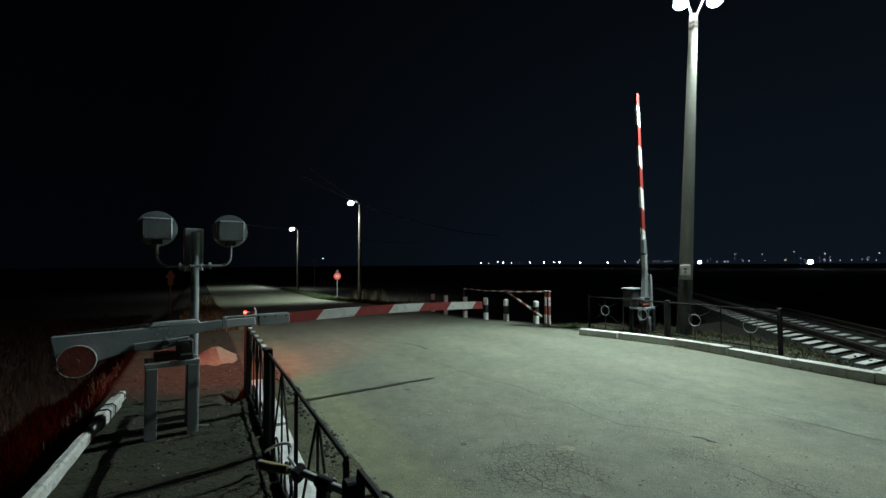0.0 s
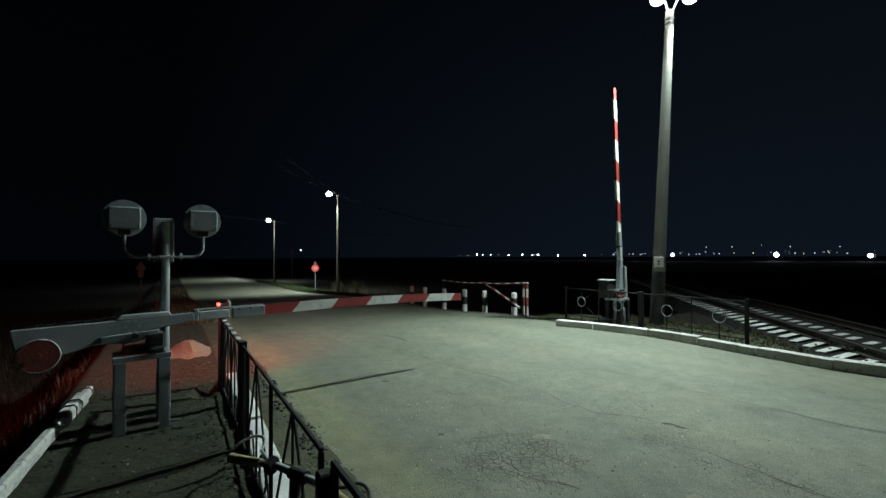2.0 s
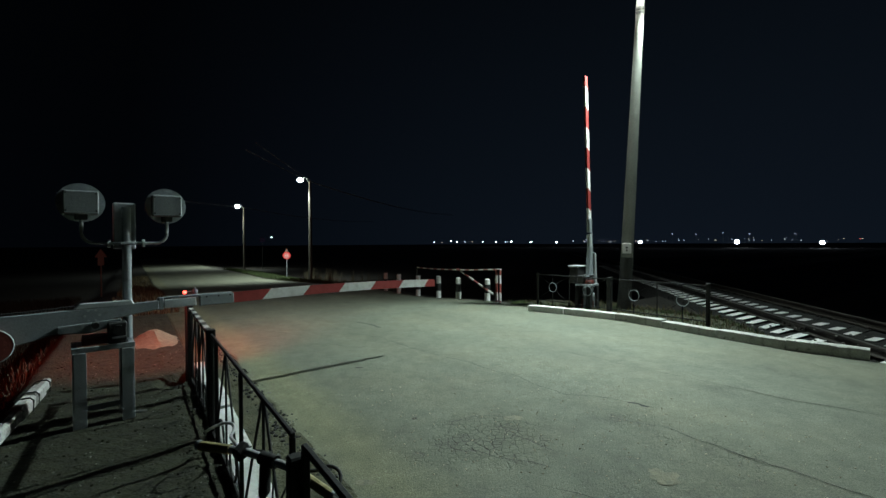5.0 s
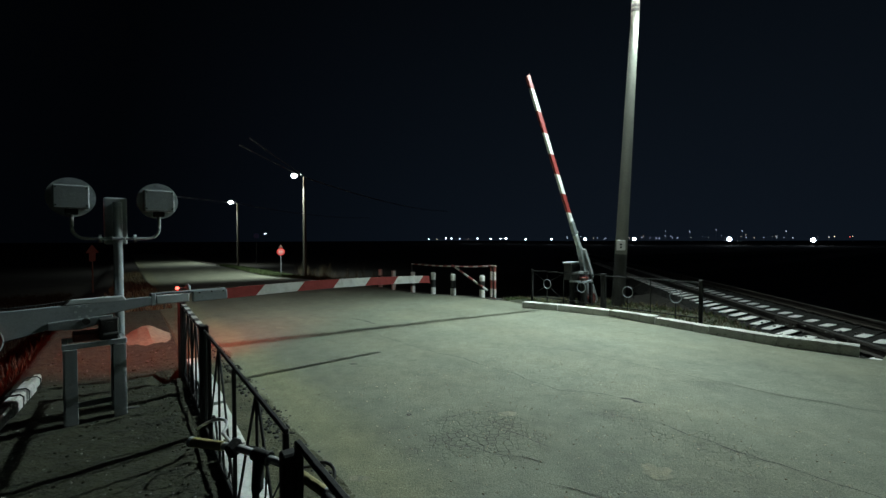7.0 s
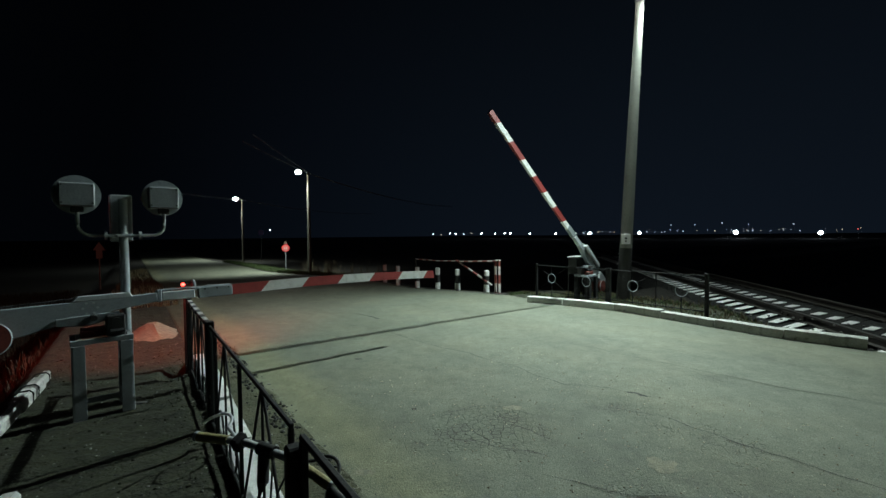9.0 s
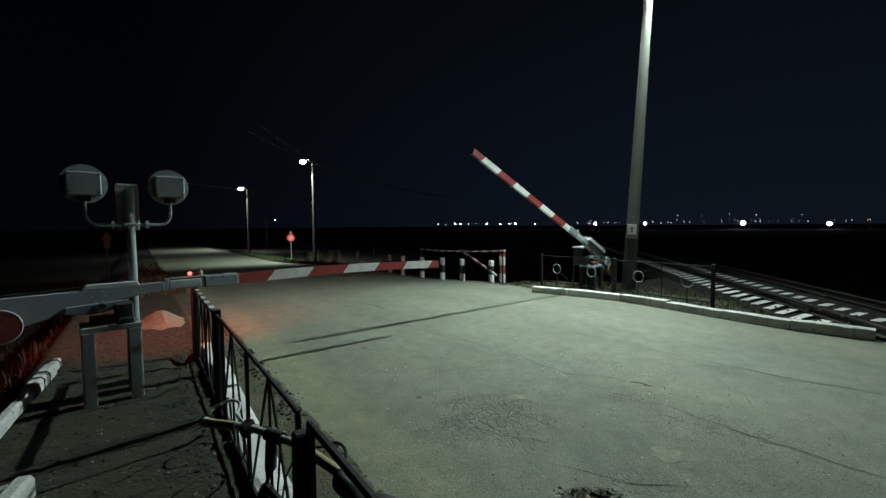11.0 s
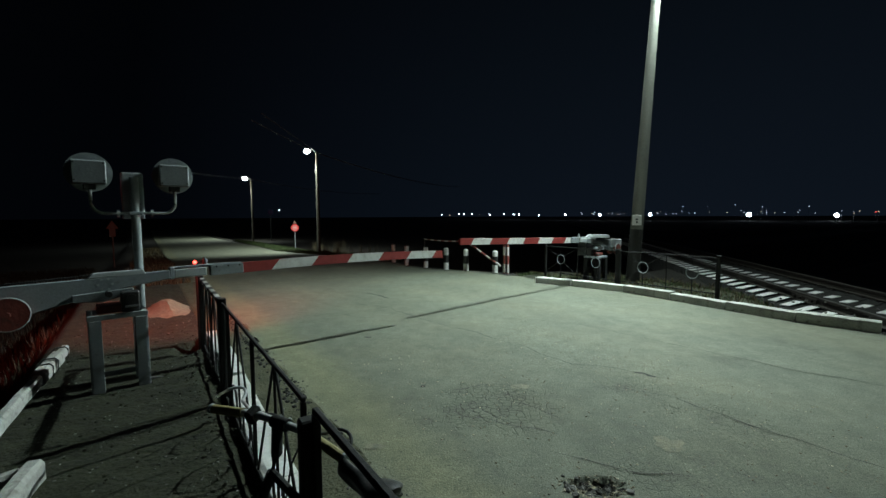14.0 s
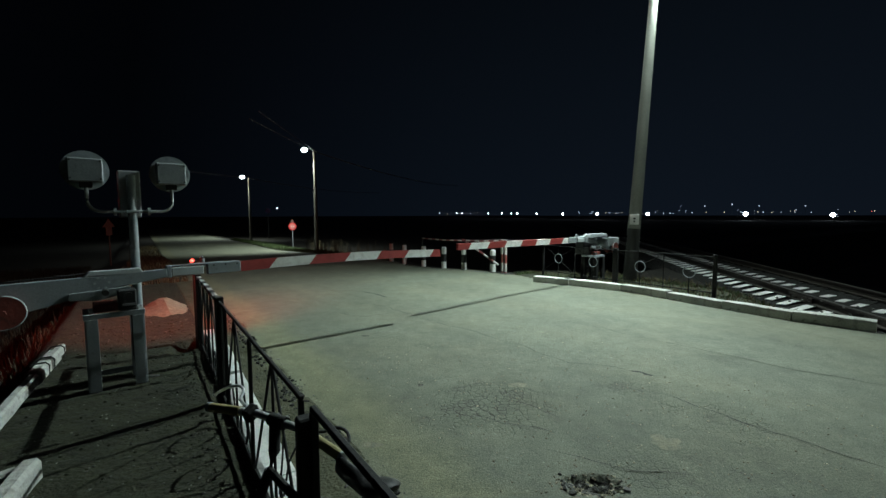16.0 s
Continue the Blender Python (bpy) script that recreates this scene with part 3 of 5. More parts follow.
scatter("edge_gravel", 620, by_road(-2, 14, LEFT_EDGE - 0.18, LEFT_EDGE + 0.16), 0.011, 4, STONE, "loose gravel along the ragged road edge", "gravel", surface_z)
scatter("dirt_pebbles", 1300, by_road(-2, 10, -0.9, LEFT_EDGE), 0.009, 5, STONE, "small pebbles on the dirt", "gravel", dirt_z)
scatter("dirt_clods", 260, by_road(2.5, 8.5, -0.9, 0.6), 0.013, 15, DIRT, "crumbling clods of earth on the dirt", "soil", dirt_z)
scatter("ridge_clods", 150, by_road(3.0, 8.4, 0.24, 0.44), 0.015, 16, GRAVEL_SOIL, "clods and stones along the railing foot", "soil", dirt_z)
scatter("road_grit", 900, by_road(0.5, 5.0, 1.6, 4.8), 0.0065, 6, GRIT, "fine pale grit on the asphalt", "gravel", lambda x, y: surface_z(x, y) + 0.001)


# ---- kerbs ----
def kerb_run(name, pts, label, mats, seed, h=0.15, w=0.20, side=1):
    """Kerb stones laid end to end; each one is a piece of its own."""
    top = empty(name, Matrix(), label, "kerb", kind="structure")
    rnd = random.Random(seed)
    for i, (a, b) in enumerate(zip(pts, pts[1:])):
        a, b = Vector((*a, 0)), Vector((*b, 0))
        t = (b - a).normalized()
        length = (b - a).length - 0.015
        bm = bmesh.new()
        bm_box(bm, (0.006, 0, -0.12), (length, w * side, h) if side > 0 else (length, 0, h)) if side > 0 else bm_box(bm, (0.006, -w, -0.12), (length, 0, h))
        bmesh.ops.subdivide_edges(bm, edges=list(bm.edges), cuts=5, use_grid_fill=True)
        for v in bm.verts:
            k = 0.005 * noise.noise(v.co * 9 + Vector((i * 5, seed, 0)))
            edge = v.co.z > h - 0.01 and (v.co.y < 0.01 or v.co.y > w - 0.01 or v.co.x < 0.02 or v.co.x > length - 0.02)
            v.co += Vector((0, k, k if v.co.z > 0 else 0))
            if edge:
                v.co.z -= 0.006 + 0.016 * max(0, noise.noise(v.co * 6 + Vector((seed, i, 3))))
        ob = part("kerb_stone", bm, mats[i % len(mats)], top)
        ob.matrix_basis = Matrix.Translation(a + Vector((0, 0, rnd.uniform(-0.012, 0.012)))) @ Matrix.Rotation(math.atan2(t.y, t.x), 4, "Z") @ Matrix.Rotation(rnd.uniform(-0.01, 0.01), 4, "Y")
    return top


# along the railway side, from the far end towards the rails; local y points off the road
kerb_run("kerb_right", [(1.89, 10.81), (2.61, 10.28), (3.46, 9.45), (4.01, 8.58), (4.51, 7.72), (5.01, 6.84), (5.65, 6.17)], "whitewashed concrete kerb stones along the asphalt", [WHITEWASH, WHITEWASH, WHITE_WORN, WHITE_WORN, WHITE_WORN, WHITE_WORN], 3)
kerb_run("kerb_left", [(-0.62, 2.05), (-1.20, 2.92), (-1.77, 3.78), (-2.34, 4.64), (-2.91, 5.50), (-3.45, 6.31)], "whitewashed concrete kerb stones behind the railing", [WHITEWASH], 9, h=0.07, w=0.19)

# gravelly ground behind the right kerb
bank = grid_mesh(steps(1.2, 9.5, 0.15), steps(8.0, 10.6, 0.15), lambda x, y: 0.035 + 0.03 * noise.noise((x * 1.6, y * 1.6, 8)) - 0.6 * ramp(across(x, y), 9.8, 10.6) - 0.25 * ramp(along(x, y), 8.6, 9.5) - 0.12 * (1 - ramp(across(x, y), 8.0, 8.3)) - 0.35 * ramp((x - 6.42) * 0.974 - (y - 6.79) * 0.225, -1.35, -0.95))
bank.materials.append(GRAVEL_SOIL)
tagged(new("railway_verge", bank), "gravelly dirt verge between the kerb and the rails", "ground", kind="structure")


# ---- railway ----
RAIL_DIR = Vector((0.225, 0.974, 0)).normalized()
RAIL_SIDE = Vector((RAIL_DIR.y, -RAIL_DIR.x, 0))
RAIL_START = Vector((6.42, 6.79, 0))            # a point of the near rail


def rail_profile():
    return [(-0.065, 0.0), (0.065, 0.0), (0.065, 0.012), (0.012, 0.03), (0.012, 0.11), (0.036, 0.122), (0.036, 0.155), (0.028, 0.162), (-0.028, 0.162), (-0.036, 0.155), (-0.036, 0.122), (-0.012, 0.11), (-0.012, 0.03), (-0.065, 0.012)]


def rail(name, offset, z, s0, s1):
    bm = bmesh.new()
    ends = []
    for s in (s0, s1):
        o = RAIL_START + RAIL_DIR * s + RAIL_SIDE * offset
        ends.append([bm.verts.new(o + RAIL_SIDE * x + Vector((0, 0, z + h))) for x, h in rail_profile()])
    n = len(ends[0])
    for i in range(n):
        f = bm.faces.new((ends[0][i], ends[0][(i + 1) % n], ends[1][(i + 1) % n], ends[1][i]))
        f.material_index = 1 if i == 7 else 0
    bm.faces.new(ends[0][::-1])
    bm.faces.new(ends[1])
    bmesh.ops.recalc_face_normals(bm, faces=bm.faces)
    return tagged(part(name, bm, [RAIL_STEEL, RAIL_TOP]), "rusty steel railway rail on painted sleepers", "rail", "rails of the track")


def fishplate(offset, s, z):
    o = RAIL_START + RAIL_DIR * s + RAIL_SIDE * offset
    m = Matrix.Translation(o + Vector((0, 0, z))) @ Matrix.Rotation(math.atan2(RAIL_DIR.y, RAIL_DIR.x), 4, "Z")
    bm = box((-0.4, 0.02, 0.02), (0.4, 0.05, 0.12), 0.006)
    for k in (-0.3, -0.1, 0.1, 0.3):
        bm_rod(bm, (k, 0.05, 0.07), (k, 0.085, 0.07), 0.022, sides=6)
    ob = tagged(part("fishplate", bm, RAIL_STEEL), "rusty bolted joint bar on the rail", "rail joint")
    ob.matrix_world = m


BED = -0.15


def track(first):
    """Ballast and two rails with their sleepers."""
    for off in (first, first + 1.56):
        rail("rail", off, BED + 0.035, -0.6, 75)
    bm = bmesh.new()
    o0, o1 = -1.1 + first, 2.7 + first
    prev = None
    for i in range(160):
        s = -1.2 + i * 0.5
        now = []
        for j in range(9):
            k = o0 + (o1 - o0) * j / 8
            p = RAIL_START + RAIL_DIR * s + RAIL_SIDE * k
            now.append(bm.verts.new((p.x, p.y, BED - 0.005 + 0.03 * noise.noise((p.x * 3, p.y * 3, 1)) - (0.3 if j in (0, 8) else 0))))
        if prev:
            for j in range(8):
                bm.faces.new((prev[j], prev[j + 1], now[j + 1], now[j]))
        prev = now
    bmesh.ops.recalc_face_normals(bm, faces=bm.faces)
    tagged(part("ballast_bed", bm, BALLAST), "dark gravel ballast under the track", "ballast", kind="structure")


SKEW = radians(28.6)                            # the sleepers lie askew to the rails
sleeper_bm = slab([(-0.68, -0.16), (2.75, -0.16), (2.75, 0.02), (2.3, 0.035), (1.6, 0.0), (0.5, 0.0), (-0.2, 0.035), (-0.68, 0.02)], -0.074, 0.074, 0.012)
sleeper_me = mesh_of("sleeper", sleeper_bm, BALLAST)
paint_bm = slab([(-0.74, 0.012), (-0.2, 0.034), (0.02, 0.018), (0.02, 0.032), (-0.2, 0.048), (-0.74, 0.029)], -0.076, 0.076, 0.003)
paint_me = mesh_of("painted_end", paint_bm, SLEEPER_WHITE)
inner_me = mesh_of("painted_middle", slab([(1.04, -0.004), (1.47, -0.004), (1.47, 0.010), (1.04, 0.010)], -0.076, 0.076, 0.003), SLEEPER_WHITE)
clip_me = mesh_of("rail_clip", box((-0.13, -0.05, 0.02), (0.13, 0.05, 0.06), 0.01), RAIL_STEEL)
track(0.0)
rnd = random.Random(8)
for i in range(90):
    o = RAIL_START + RAIL_DIR * (-0.24 + i * 0.51)
    sl = tagged(new("sleeper"), "concrete sleeper with whitewashed end under the rails", "sleeper", "sleepers of the track")
    sl.matrix_world = Matrix.Translation(o + Vector((0, 0, BED))) @ Matrix.Rotation(SKEW + rnd.uniform(-0.02, 0.02), 4, "Z")
    new("sleeper_body", sleeper_me).parent = sl
    if i < 55:
        new("painted_end", paint_me).parent = sl
        new("painted_middle", inner_me).parent = sl
    for x in (0.0, 2.08):
        c = new("rail_clip", clip_me)
        c.parent, c.location = sl, (x, 0, 0)
fishplate(-0.0, 2.2, BED + 0.035)


def on_rails(r):
    p = RAIL_START + RAIL_DIR * r.uniform(-1, 14) + RAIL_SIDE * r.uniform(-1.3, 2.4)
    return p.x, p.y


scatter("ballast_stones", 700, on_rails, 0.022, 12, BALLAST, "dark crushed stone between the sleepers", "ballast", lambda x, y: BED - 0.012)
scatter("verge_stones", 260, by_road(2, 8.5, 8.4, 10.2), 0.022, 13, STONE, "loose stones on the verge behind the kerb", "gravel", lambda x, y: 0.03)


# ---- barriers ----
def arm_profile(back):
    """Side outline of the tapered lever; x along the boom, z up."""
    return [(-back, 0.075), (0.0, 0.085), (0.56, 0.105), (0.56, 0.015), (0.05, -0.055), (-0.40 * back / 0.85, -0.165), (-back + 0.06, -0.245)]


def build_arm(parent, back, tip, stripes, first, sag, near, cover):
    """The lever with its counterweight, sleeve, hinge and striped boom; near: the side (+1 or -1 of y) that carries the disc."""
    arm = part("lever_arm", slab(arm_profile(back), -0.055, 0.055, 0.008), GREY, parent, "tapered grey steel lever arm")
    cx, cz = -back + 0.20, -0.165
    bm = bmesh.new()
    for k in (-1, 1):
        bm_rod(bm, (cx, k * 0.058, cz), (cx, k * 0.125, cz), 0.140, sides=40)
        bm_rod(bm, (cx, k * 0.135, cz), (cx, k * 0.155, cz), 0.02, sides=8)
    part("counterweight", bm, RUST_RED, arm, "faded red round counterweight discs")
    bm = tube(ring_points((cx, near * 0.118, cz), 0.141, (1, 0, 0), (0, 0, 1), 40), 0.008, 6, True)
    part("disc_rim", bm, GREY_LIGHT, arm, "pale worn rim")
    for i in range(6):
        a = math.tau * i / 6
        p = (0.02 + 0.055 * math.cos(a), 0, 0.015 + 0.055 * math.sin(a))
        part("bolt", rod((p[0], near * 0.05, p[2]), (p[0], near * 0.0575, p[2]), 0.011, sides=8), GREY_LIGHT, arm)
    part("top_cover", slab([(cover[0], cover[2]), (cover[1], cover[2]), (cover[1] - 0.03, cover[3]), (cover[0] + 0.05, cover[3])], -0.056, 0.10, 0.008), GREY_LIGHT, arm, "flat grey sheet-metal cover")
    part("cable", tube([(-back + 0.1, 0.03, 0.09), (-0.3, 0.04, 0.105), (-0.1, 0.05, 0.115)], 0.008, 6), RUBBER, arm)
    part("sleeve", box((0.60, -0.05, 0.015), (0.90, 0.05, 0.105), 0.008), GREY_LIGHT, arm, "light grey boom sleeve")
    part("clamp", box((0.555, -0.052, 0.005), (0.60, 0.052, 0.135), 0.008), GREY, arm)
    part("hinge_plate", box((0.94, -0.046, 0.005), (1.28, 0.045, 0.12), 0.006), GREY, arm, "grey hinge plate")
    part("hinge_rod", rod((0.56, near * 0.03, 0.125), (1.26, near * 0.03, 0.125), 0.012), GREY, arm)
    bm = rod((0.90, 0, 0.10), (0.90, 0, 0.19), 0.03, 0.026, 12)
    bm_rod(bm, (0.90, 0, 0.19), (0.90, 0, 0.215), 0.018, 0.004, 10)
    part("knob", bm, GREY, arm, "grey round hinge pin")
    for x in (1.0, 1.12, 1.24):
        part("bolt", rod((x, near * 0.04, 0.10), (x, near * 0.0485, 0.10), 0.010, sides=6), DARK_METAL, arm)
    bm = bmesh.new()
    n = 24
    rows = []
    for i in range(n + 1):
        x = first + (tip - first) * i / n
        z = 0.062 + sag(x)
        h = 0.060 - 0.004 * i / n
        rows.append([bm.verts.new((x, y, z + k)) for y, k in ((-0.028, -h), (0.028, -h), (0.028, h), (-0.028, h))])
    for a, b in zip(rows, rows[1:]):
        for k in range(4):
            bm.faces.new((a[k], a[(k + 1) % 4], b[(k + 1) % 4], b[k]))
    bm.faces.new(rows[0][::-1])
    bm.faces.new(rows[-1])
    bmesh.ops.recalc_face_normals(bm, faces=bm.faces)
    part("boom", bm, stripes, arm, "red and white striped wooden boom")
    return arm


def build_pedestal(base, top, near, paint, x1):
    """Angle-iron stand with the drive on it."""
    for x in (-0.06, x1):
        for y in (-0.13, 0.17):
            bm = box((x - 0.012, y - 0.05, -0.02), (x + 0.012, y + 0.05, top - 0.05), 0.003)
            s = 1 if x > 0.1 else -1
            bm_box(bm, (min(x, x - s * 0.09), y + near * 0.043, -0.02), (max(x, x - s * 0.09), y + near * 0.055, top - 0.05), 0.002)
            part("leg", bm, paint, base)
    bm = bmesh.new()
    for y in (-0.15, 0.19):
        bm_box(bm, (-0.078, y - 0.025, top - 0.048), (x1 + 0.018, y + 0.025, top), 0.004)
    for x in (-0.053, x1 - 0.007):
        bm_box(bm, (x - 0.022, -0.124, top - 0.046), (x + 0.022, 0.164, top - 0.002), 0.004)
    part("top_frame", bm, GREY, base, "grey angle-iron frame")
    part("foot_rail", box((-0.05, 0.16, 0.03), (x1, 0.18, 0.08), 0.003), paint, base)
    part("gearbox", box((0.0, -0.10, top), (0.22, 0.14, top + 0.075), 0.012), RUST_RED, base, "red-brown drive housing")
    bm = box((0.19, -0.15, top), (0.34, 0.02, top + 0.20), 0.012)
    bm_rod(bm, (0.27, -0.17, top + 0.13), (0.27, -0.09, top + 0.13), 0.045, sides=14)
    bm_rod(bm, (0.22, near * 0.16, top + 0.05), (0.33, near * 0.16, top + 0.05), 0.02, sides=8)
    part("motor", bm, DARK_METAL, base, "dark greased motor and shaft")
    bm = slab([(-0.17, top + 0.13), (0.05, top + 0.11), (0.30, top + 0.17), (0.30, top + 0.225), (-0.17, top + 0.20)], near * 0.035, near * 0.075, 0.006)
    part("side_bracket", bm, GREY, base)
    part("axle", rod((0.10, -0.17, top + 0.19), (0.10, 0.17, top + 0.19), 0.028, sides=14), DARK_METAL, base)
    part("conduit", tube([(0.30, near * 0.1, top - 0.06), (0.30, near * 0.1, 0.25), (0.33, near * 0.08, 0.02), (0.5, near * 0.02, -0.03)], 0.014, 8), DARK_METAL, base, smooth=True)


def sag_left(x):
    return 0.020 * (x - 1.2) - 0.0130 * (x - 1.2) ** 2


LEFT_BASE = pose(-3.66, 4.45, 0, 0, 0, 40.3)
left_barrier = empty("crossing_barrier", LEFT_BASE, "grey level-crossing barrier with lowered striped boom", "barrier", "crossing barriers")
build_pedestal(left_barrier, 0.72, -1, GREY, 0.38)
left_arm = build_arm(left_barrier, 0.85, 4.27, BOOM_LEFT, 1.22, sag_left, -1, (-0.12, 0.36, 0.080, 0.135))
left_arm.matrix_basis = pose(0.06, 0, 0.975, -5, -0.7, 0)
bm = bmesh.new()
bmesh.ops.create_icosphere(bm, subdivisions=2, radius=0.019, matrix=Matrix.Translation((0.80, 0.0, 0.165)))
part("boom_light", bm, RED_GLOW, left_arm, "small glowing red boom light", True)
part("light_stem", rod((0.80, 0.0, 0.165), (0.89, 0.0, 0.165), 0.008), GREY, left_arm)

RIGHT_BASE = pose(3.44, 10.95, 0, 0, 0, 222.5)
right_barrier = empty("crossing_barrier", RIGHT_BASE, "grey level-crossing barrier with moving striped boom", "barrier", "crossing barriers")
build_pedestal(right_barrier, 0.66, 1, BLACK_PAINT, 0.34)
right_arm = build_arm(right_barrier, 1.02, 4.74, BOOM_RIGHT, 1.26, lambda x: -0.006 * max(0, x - 1.2), 1, (-0.42, 0.45, 0.125, 0.205))
part("strut", rod((0.72, 0.0, 0.08), (0.43, 0.0, 0.19), 0.022), GREY_LIGHT, right_arm, "short light grey strut")
part("drive_box", box((-0.05, -0.34, 0.66), (0.36, -0.10, 1.06), 0.015), DARK_METAL, right_barrier, "dark drive box")
part("drive_lid", box((-0.07, -0.36, 1.06), (0.38, -0.08, 1.10), 0.01), GREY_LIGHT, right_barrier, "pale sheet-metal lid")
part("end_box", box((-1.04, -0.1, -0.12), (-0.55, 0.1, 0.10), 0.02), GREY_LIGHT, right_arm, "light grey end box")


# ---- crossing signal beside the left barrier ----
def build_signal():
    base = empty("crossing_signal", LEFT_BASE @ pose(0.37, 0.16, 0), "grey twin-lamp crossing signal seen from behind", "traffic signal")
    bm = rod((0, 0, -0.05), (0, 0, 2.05), 0.042, 0.040, 20)
    part("mast", bm, GREY, base, "round grey steel mast", True)
    part("centre_box", box((-0.105, 0.046, 1.62), (0.085, 0.135, 2.10), 0.012), GREY, base, "flat grey box behind the mast")
    part("collar", box((-0.06, -0.06, 1.665), (0.06, 0.06, 1.695), 0.006), GREY, base)
    for s in (-1, 1):
        x = 0.355 * s
        pts = [(0.03 * s, 0, 1.680), (0.25 * s, 0, 1.680)] + [(x + (0.105 * -s) * (1 - math.sin(a)), 0, 1.680 + 0.105 * (1 - math.cos(a))) for a in (0.3, 0.7, 1.1, 1.4)] + [(x, 0, 1.807), (x, 0, 1.917)]
        part("arm_pipe", tube(pts, 0.016, 10), GREY, base, "bent grey pipe", True)
        part("flange", rod((0.13 * s, 0, 1.680), (0.155 * s, 0, 1.680), 0.04, sides=14), GREY, base)
        head = part("background_disc", rod((x, 0.055, 2.082), (x, 0.075, 2.082), 0.19, sides=48), GREY, base, "round grey background disc")
        bm = box((x - 0.135, -0.06, 1.967), (x + 0.135, 0.055, 2.192), 0.010)
        part("lamp_housing", bm, GREY, head, "square grey lamp housing")
        for kx in (-0.115, 0.115):
            for kz in (1.997, 2.167):
                part("screw", rod((x + kx, -0.06, kz), (x + kx, -0.063, kz), 0.009, sides=6), DARK_METAL, head)
        part("clamp", box((x - 0.05, -0.03, 1.912), (x + 0.05, 0.03, 1.967), 0.006), DARK_METAL, head)
        part("lens", rod((x, 0.076, 2.082), (x, 0.09, 2.082), 0.095, sides=24), RED_GLOW, head, "glowing red lens")
        part("visor", tube(ring_points((x, 0.16, 2.082), 0.11, (1, 0, 0), (0, 0, 1), 16, 0, math.pi), 0.012, 6), DARK_METAL, head)


build_signal()
lamp("signal_light", "SPOT", look(LEFT_BASE @ Vector((0.73, 0.29, 2.115)), LEFT_BASE @ Vector((1.5, 5.0, 0.0))), 720, (1.0, 0.10, 0.06), 0.08, 98, 0.9)
lamp("signal_light", "SPOT", look(LEFT_BASE @ Vector((0.73, 0.30, 2.115)), (-14.0, 39.5, 1.95)), 17000, (1.0, 0.09, 0.05), 0.05, 5, 0.9)


# ---- heap of pale sand behind the mast ----
def sand_mound(c, length, width, height, turn):
    bm = bmesh.new()
    n, m_ = 26, 14
    rows = []
    for i in range(n + 1):
        row = []
        for j in range(m_ + 1):
            a, b = i / n * 2 - 1, j / m_ * 2 - 1
            h = max(0.0, 1 - abs(b)) * max(0.0, 1 - (abs(a - 0.45) / (0.55 if a > 0.45 else 1.45)))
            z = height * min(1.0, 1.25 * h) * (1 + 0.08 * noise.noise((a * 5, b * 4, 1))) + 0.012 * noise.noise((a * 14, b * 9, 4)) - 0.04
            row.append(bm.verts.new((a * length, b * width, z)))
        rows.append(row)
    for p_, q_ in zip(rows, rows[1:]):
        for j in range(m_):
            bm.faces.new((p_[j], q_[j], q_[j + 1], p_[j + 1]))
    ob = tagged(part("sand_mound", bm, ASPHALT_PALE), "low mound of pale sand behind the signal mast", "sand")
    ob.matrix_world = Matrix.Translation(c) @ Matrix.Rotation(radians(turn), 4, "Z")


sand_mound((-5.15, 7.80, -0.02), 0.70, 0.42, 0.22, 131)


# ---- railing beside the left barrier ----
RAIL_A, RAIL_B = Vector((-0.83, 2.02, 0)), Vector((-3.42, 5.78, 0))
FENCE_DIR = (RAIL_B - RAIL_A).normalized()
FENCE_TURN = math.atan2(FENCE_DIR.y, FENCE_DIR.x)


def fan(top, s, low, high, spread):
    """One upright with two slanting bars that meet at the top."""
    for k in (-spread, 0, spread):
        part("bar", rod((s + k, 0, low), (s + k * 0.04, 0, high), 0.0075, sides=6), BLACK_PAINT, top)


def scroll(top, c, r):
    part("scroll", tube(ring_points(c, r, (1, 0, 0), (0, 0, 1), 18), 0.008, 6, True), BLACK_PAINT, top)


def railing_panel(m, length, label, painted, bars, tall=1.0):
    top = empty("railing", m, label, "railing", "railing panels beside the road")
    part("top_rail", box((0, -0.010, 0.88 * tall), (length, 0.010, 0.88 * tall + 0.020), 0.004), BLACK_PAINT, top)
    part("bottom_rail", box((0, -0.009, 0.055), (length, 0.009, 0.073), 0.004), BLACK_PAINT, top)
    if painted:
        part("painted_rail", box((length * painted, -0.024, 0.875), (length - 0.02, 0.024, 0.908), 0.004), RAIL_STRIPES, top, "black and white banded rail")
    for s, kind in bars:
        if kind == "fan":
            fan(top, s, 0.07, 0.88 * tall, 0.53 if tall == 1.0 else 0.3)
        elif kind == "ring":
            scroll(top, (s, 0, 0.20), 0.12)
        else:
            part("bar", box((s - 0.011, -0.011, 0.02), (s + 0.011, 0.011, 0.88 * tall), 0.002), BLACK_PAINT, top)
    return top


def railing_post(p, h, w, label):
    ob = tagged(part("railing_post", box((-w / 2, -w / 2, -0.15), (w / 2, w / 2, h), 0.006), BLACK_PAINT), label, "post", "posts of the railing")
    ob.matrix_world = Matrix.Translation(p) @ Matrix.Rotation(FENCE_TURN, 4, "Z")


def fence_pose(s):
    return Matrix.Translation(RAIL_A + FENCE_DIR * s) @ Matrix.Rotation(FENCE_TURN, 4, "Z")


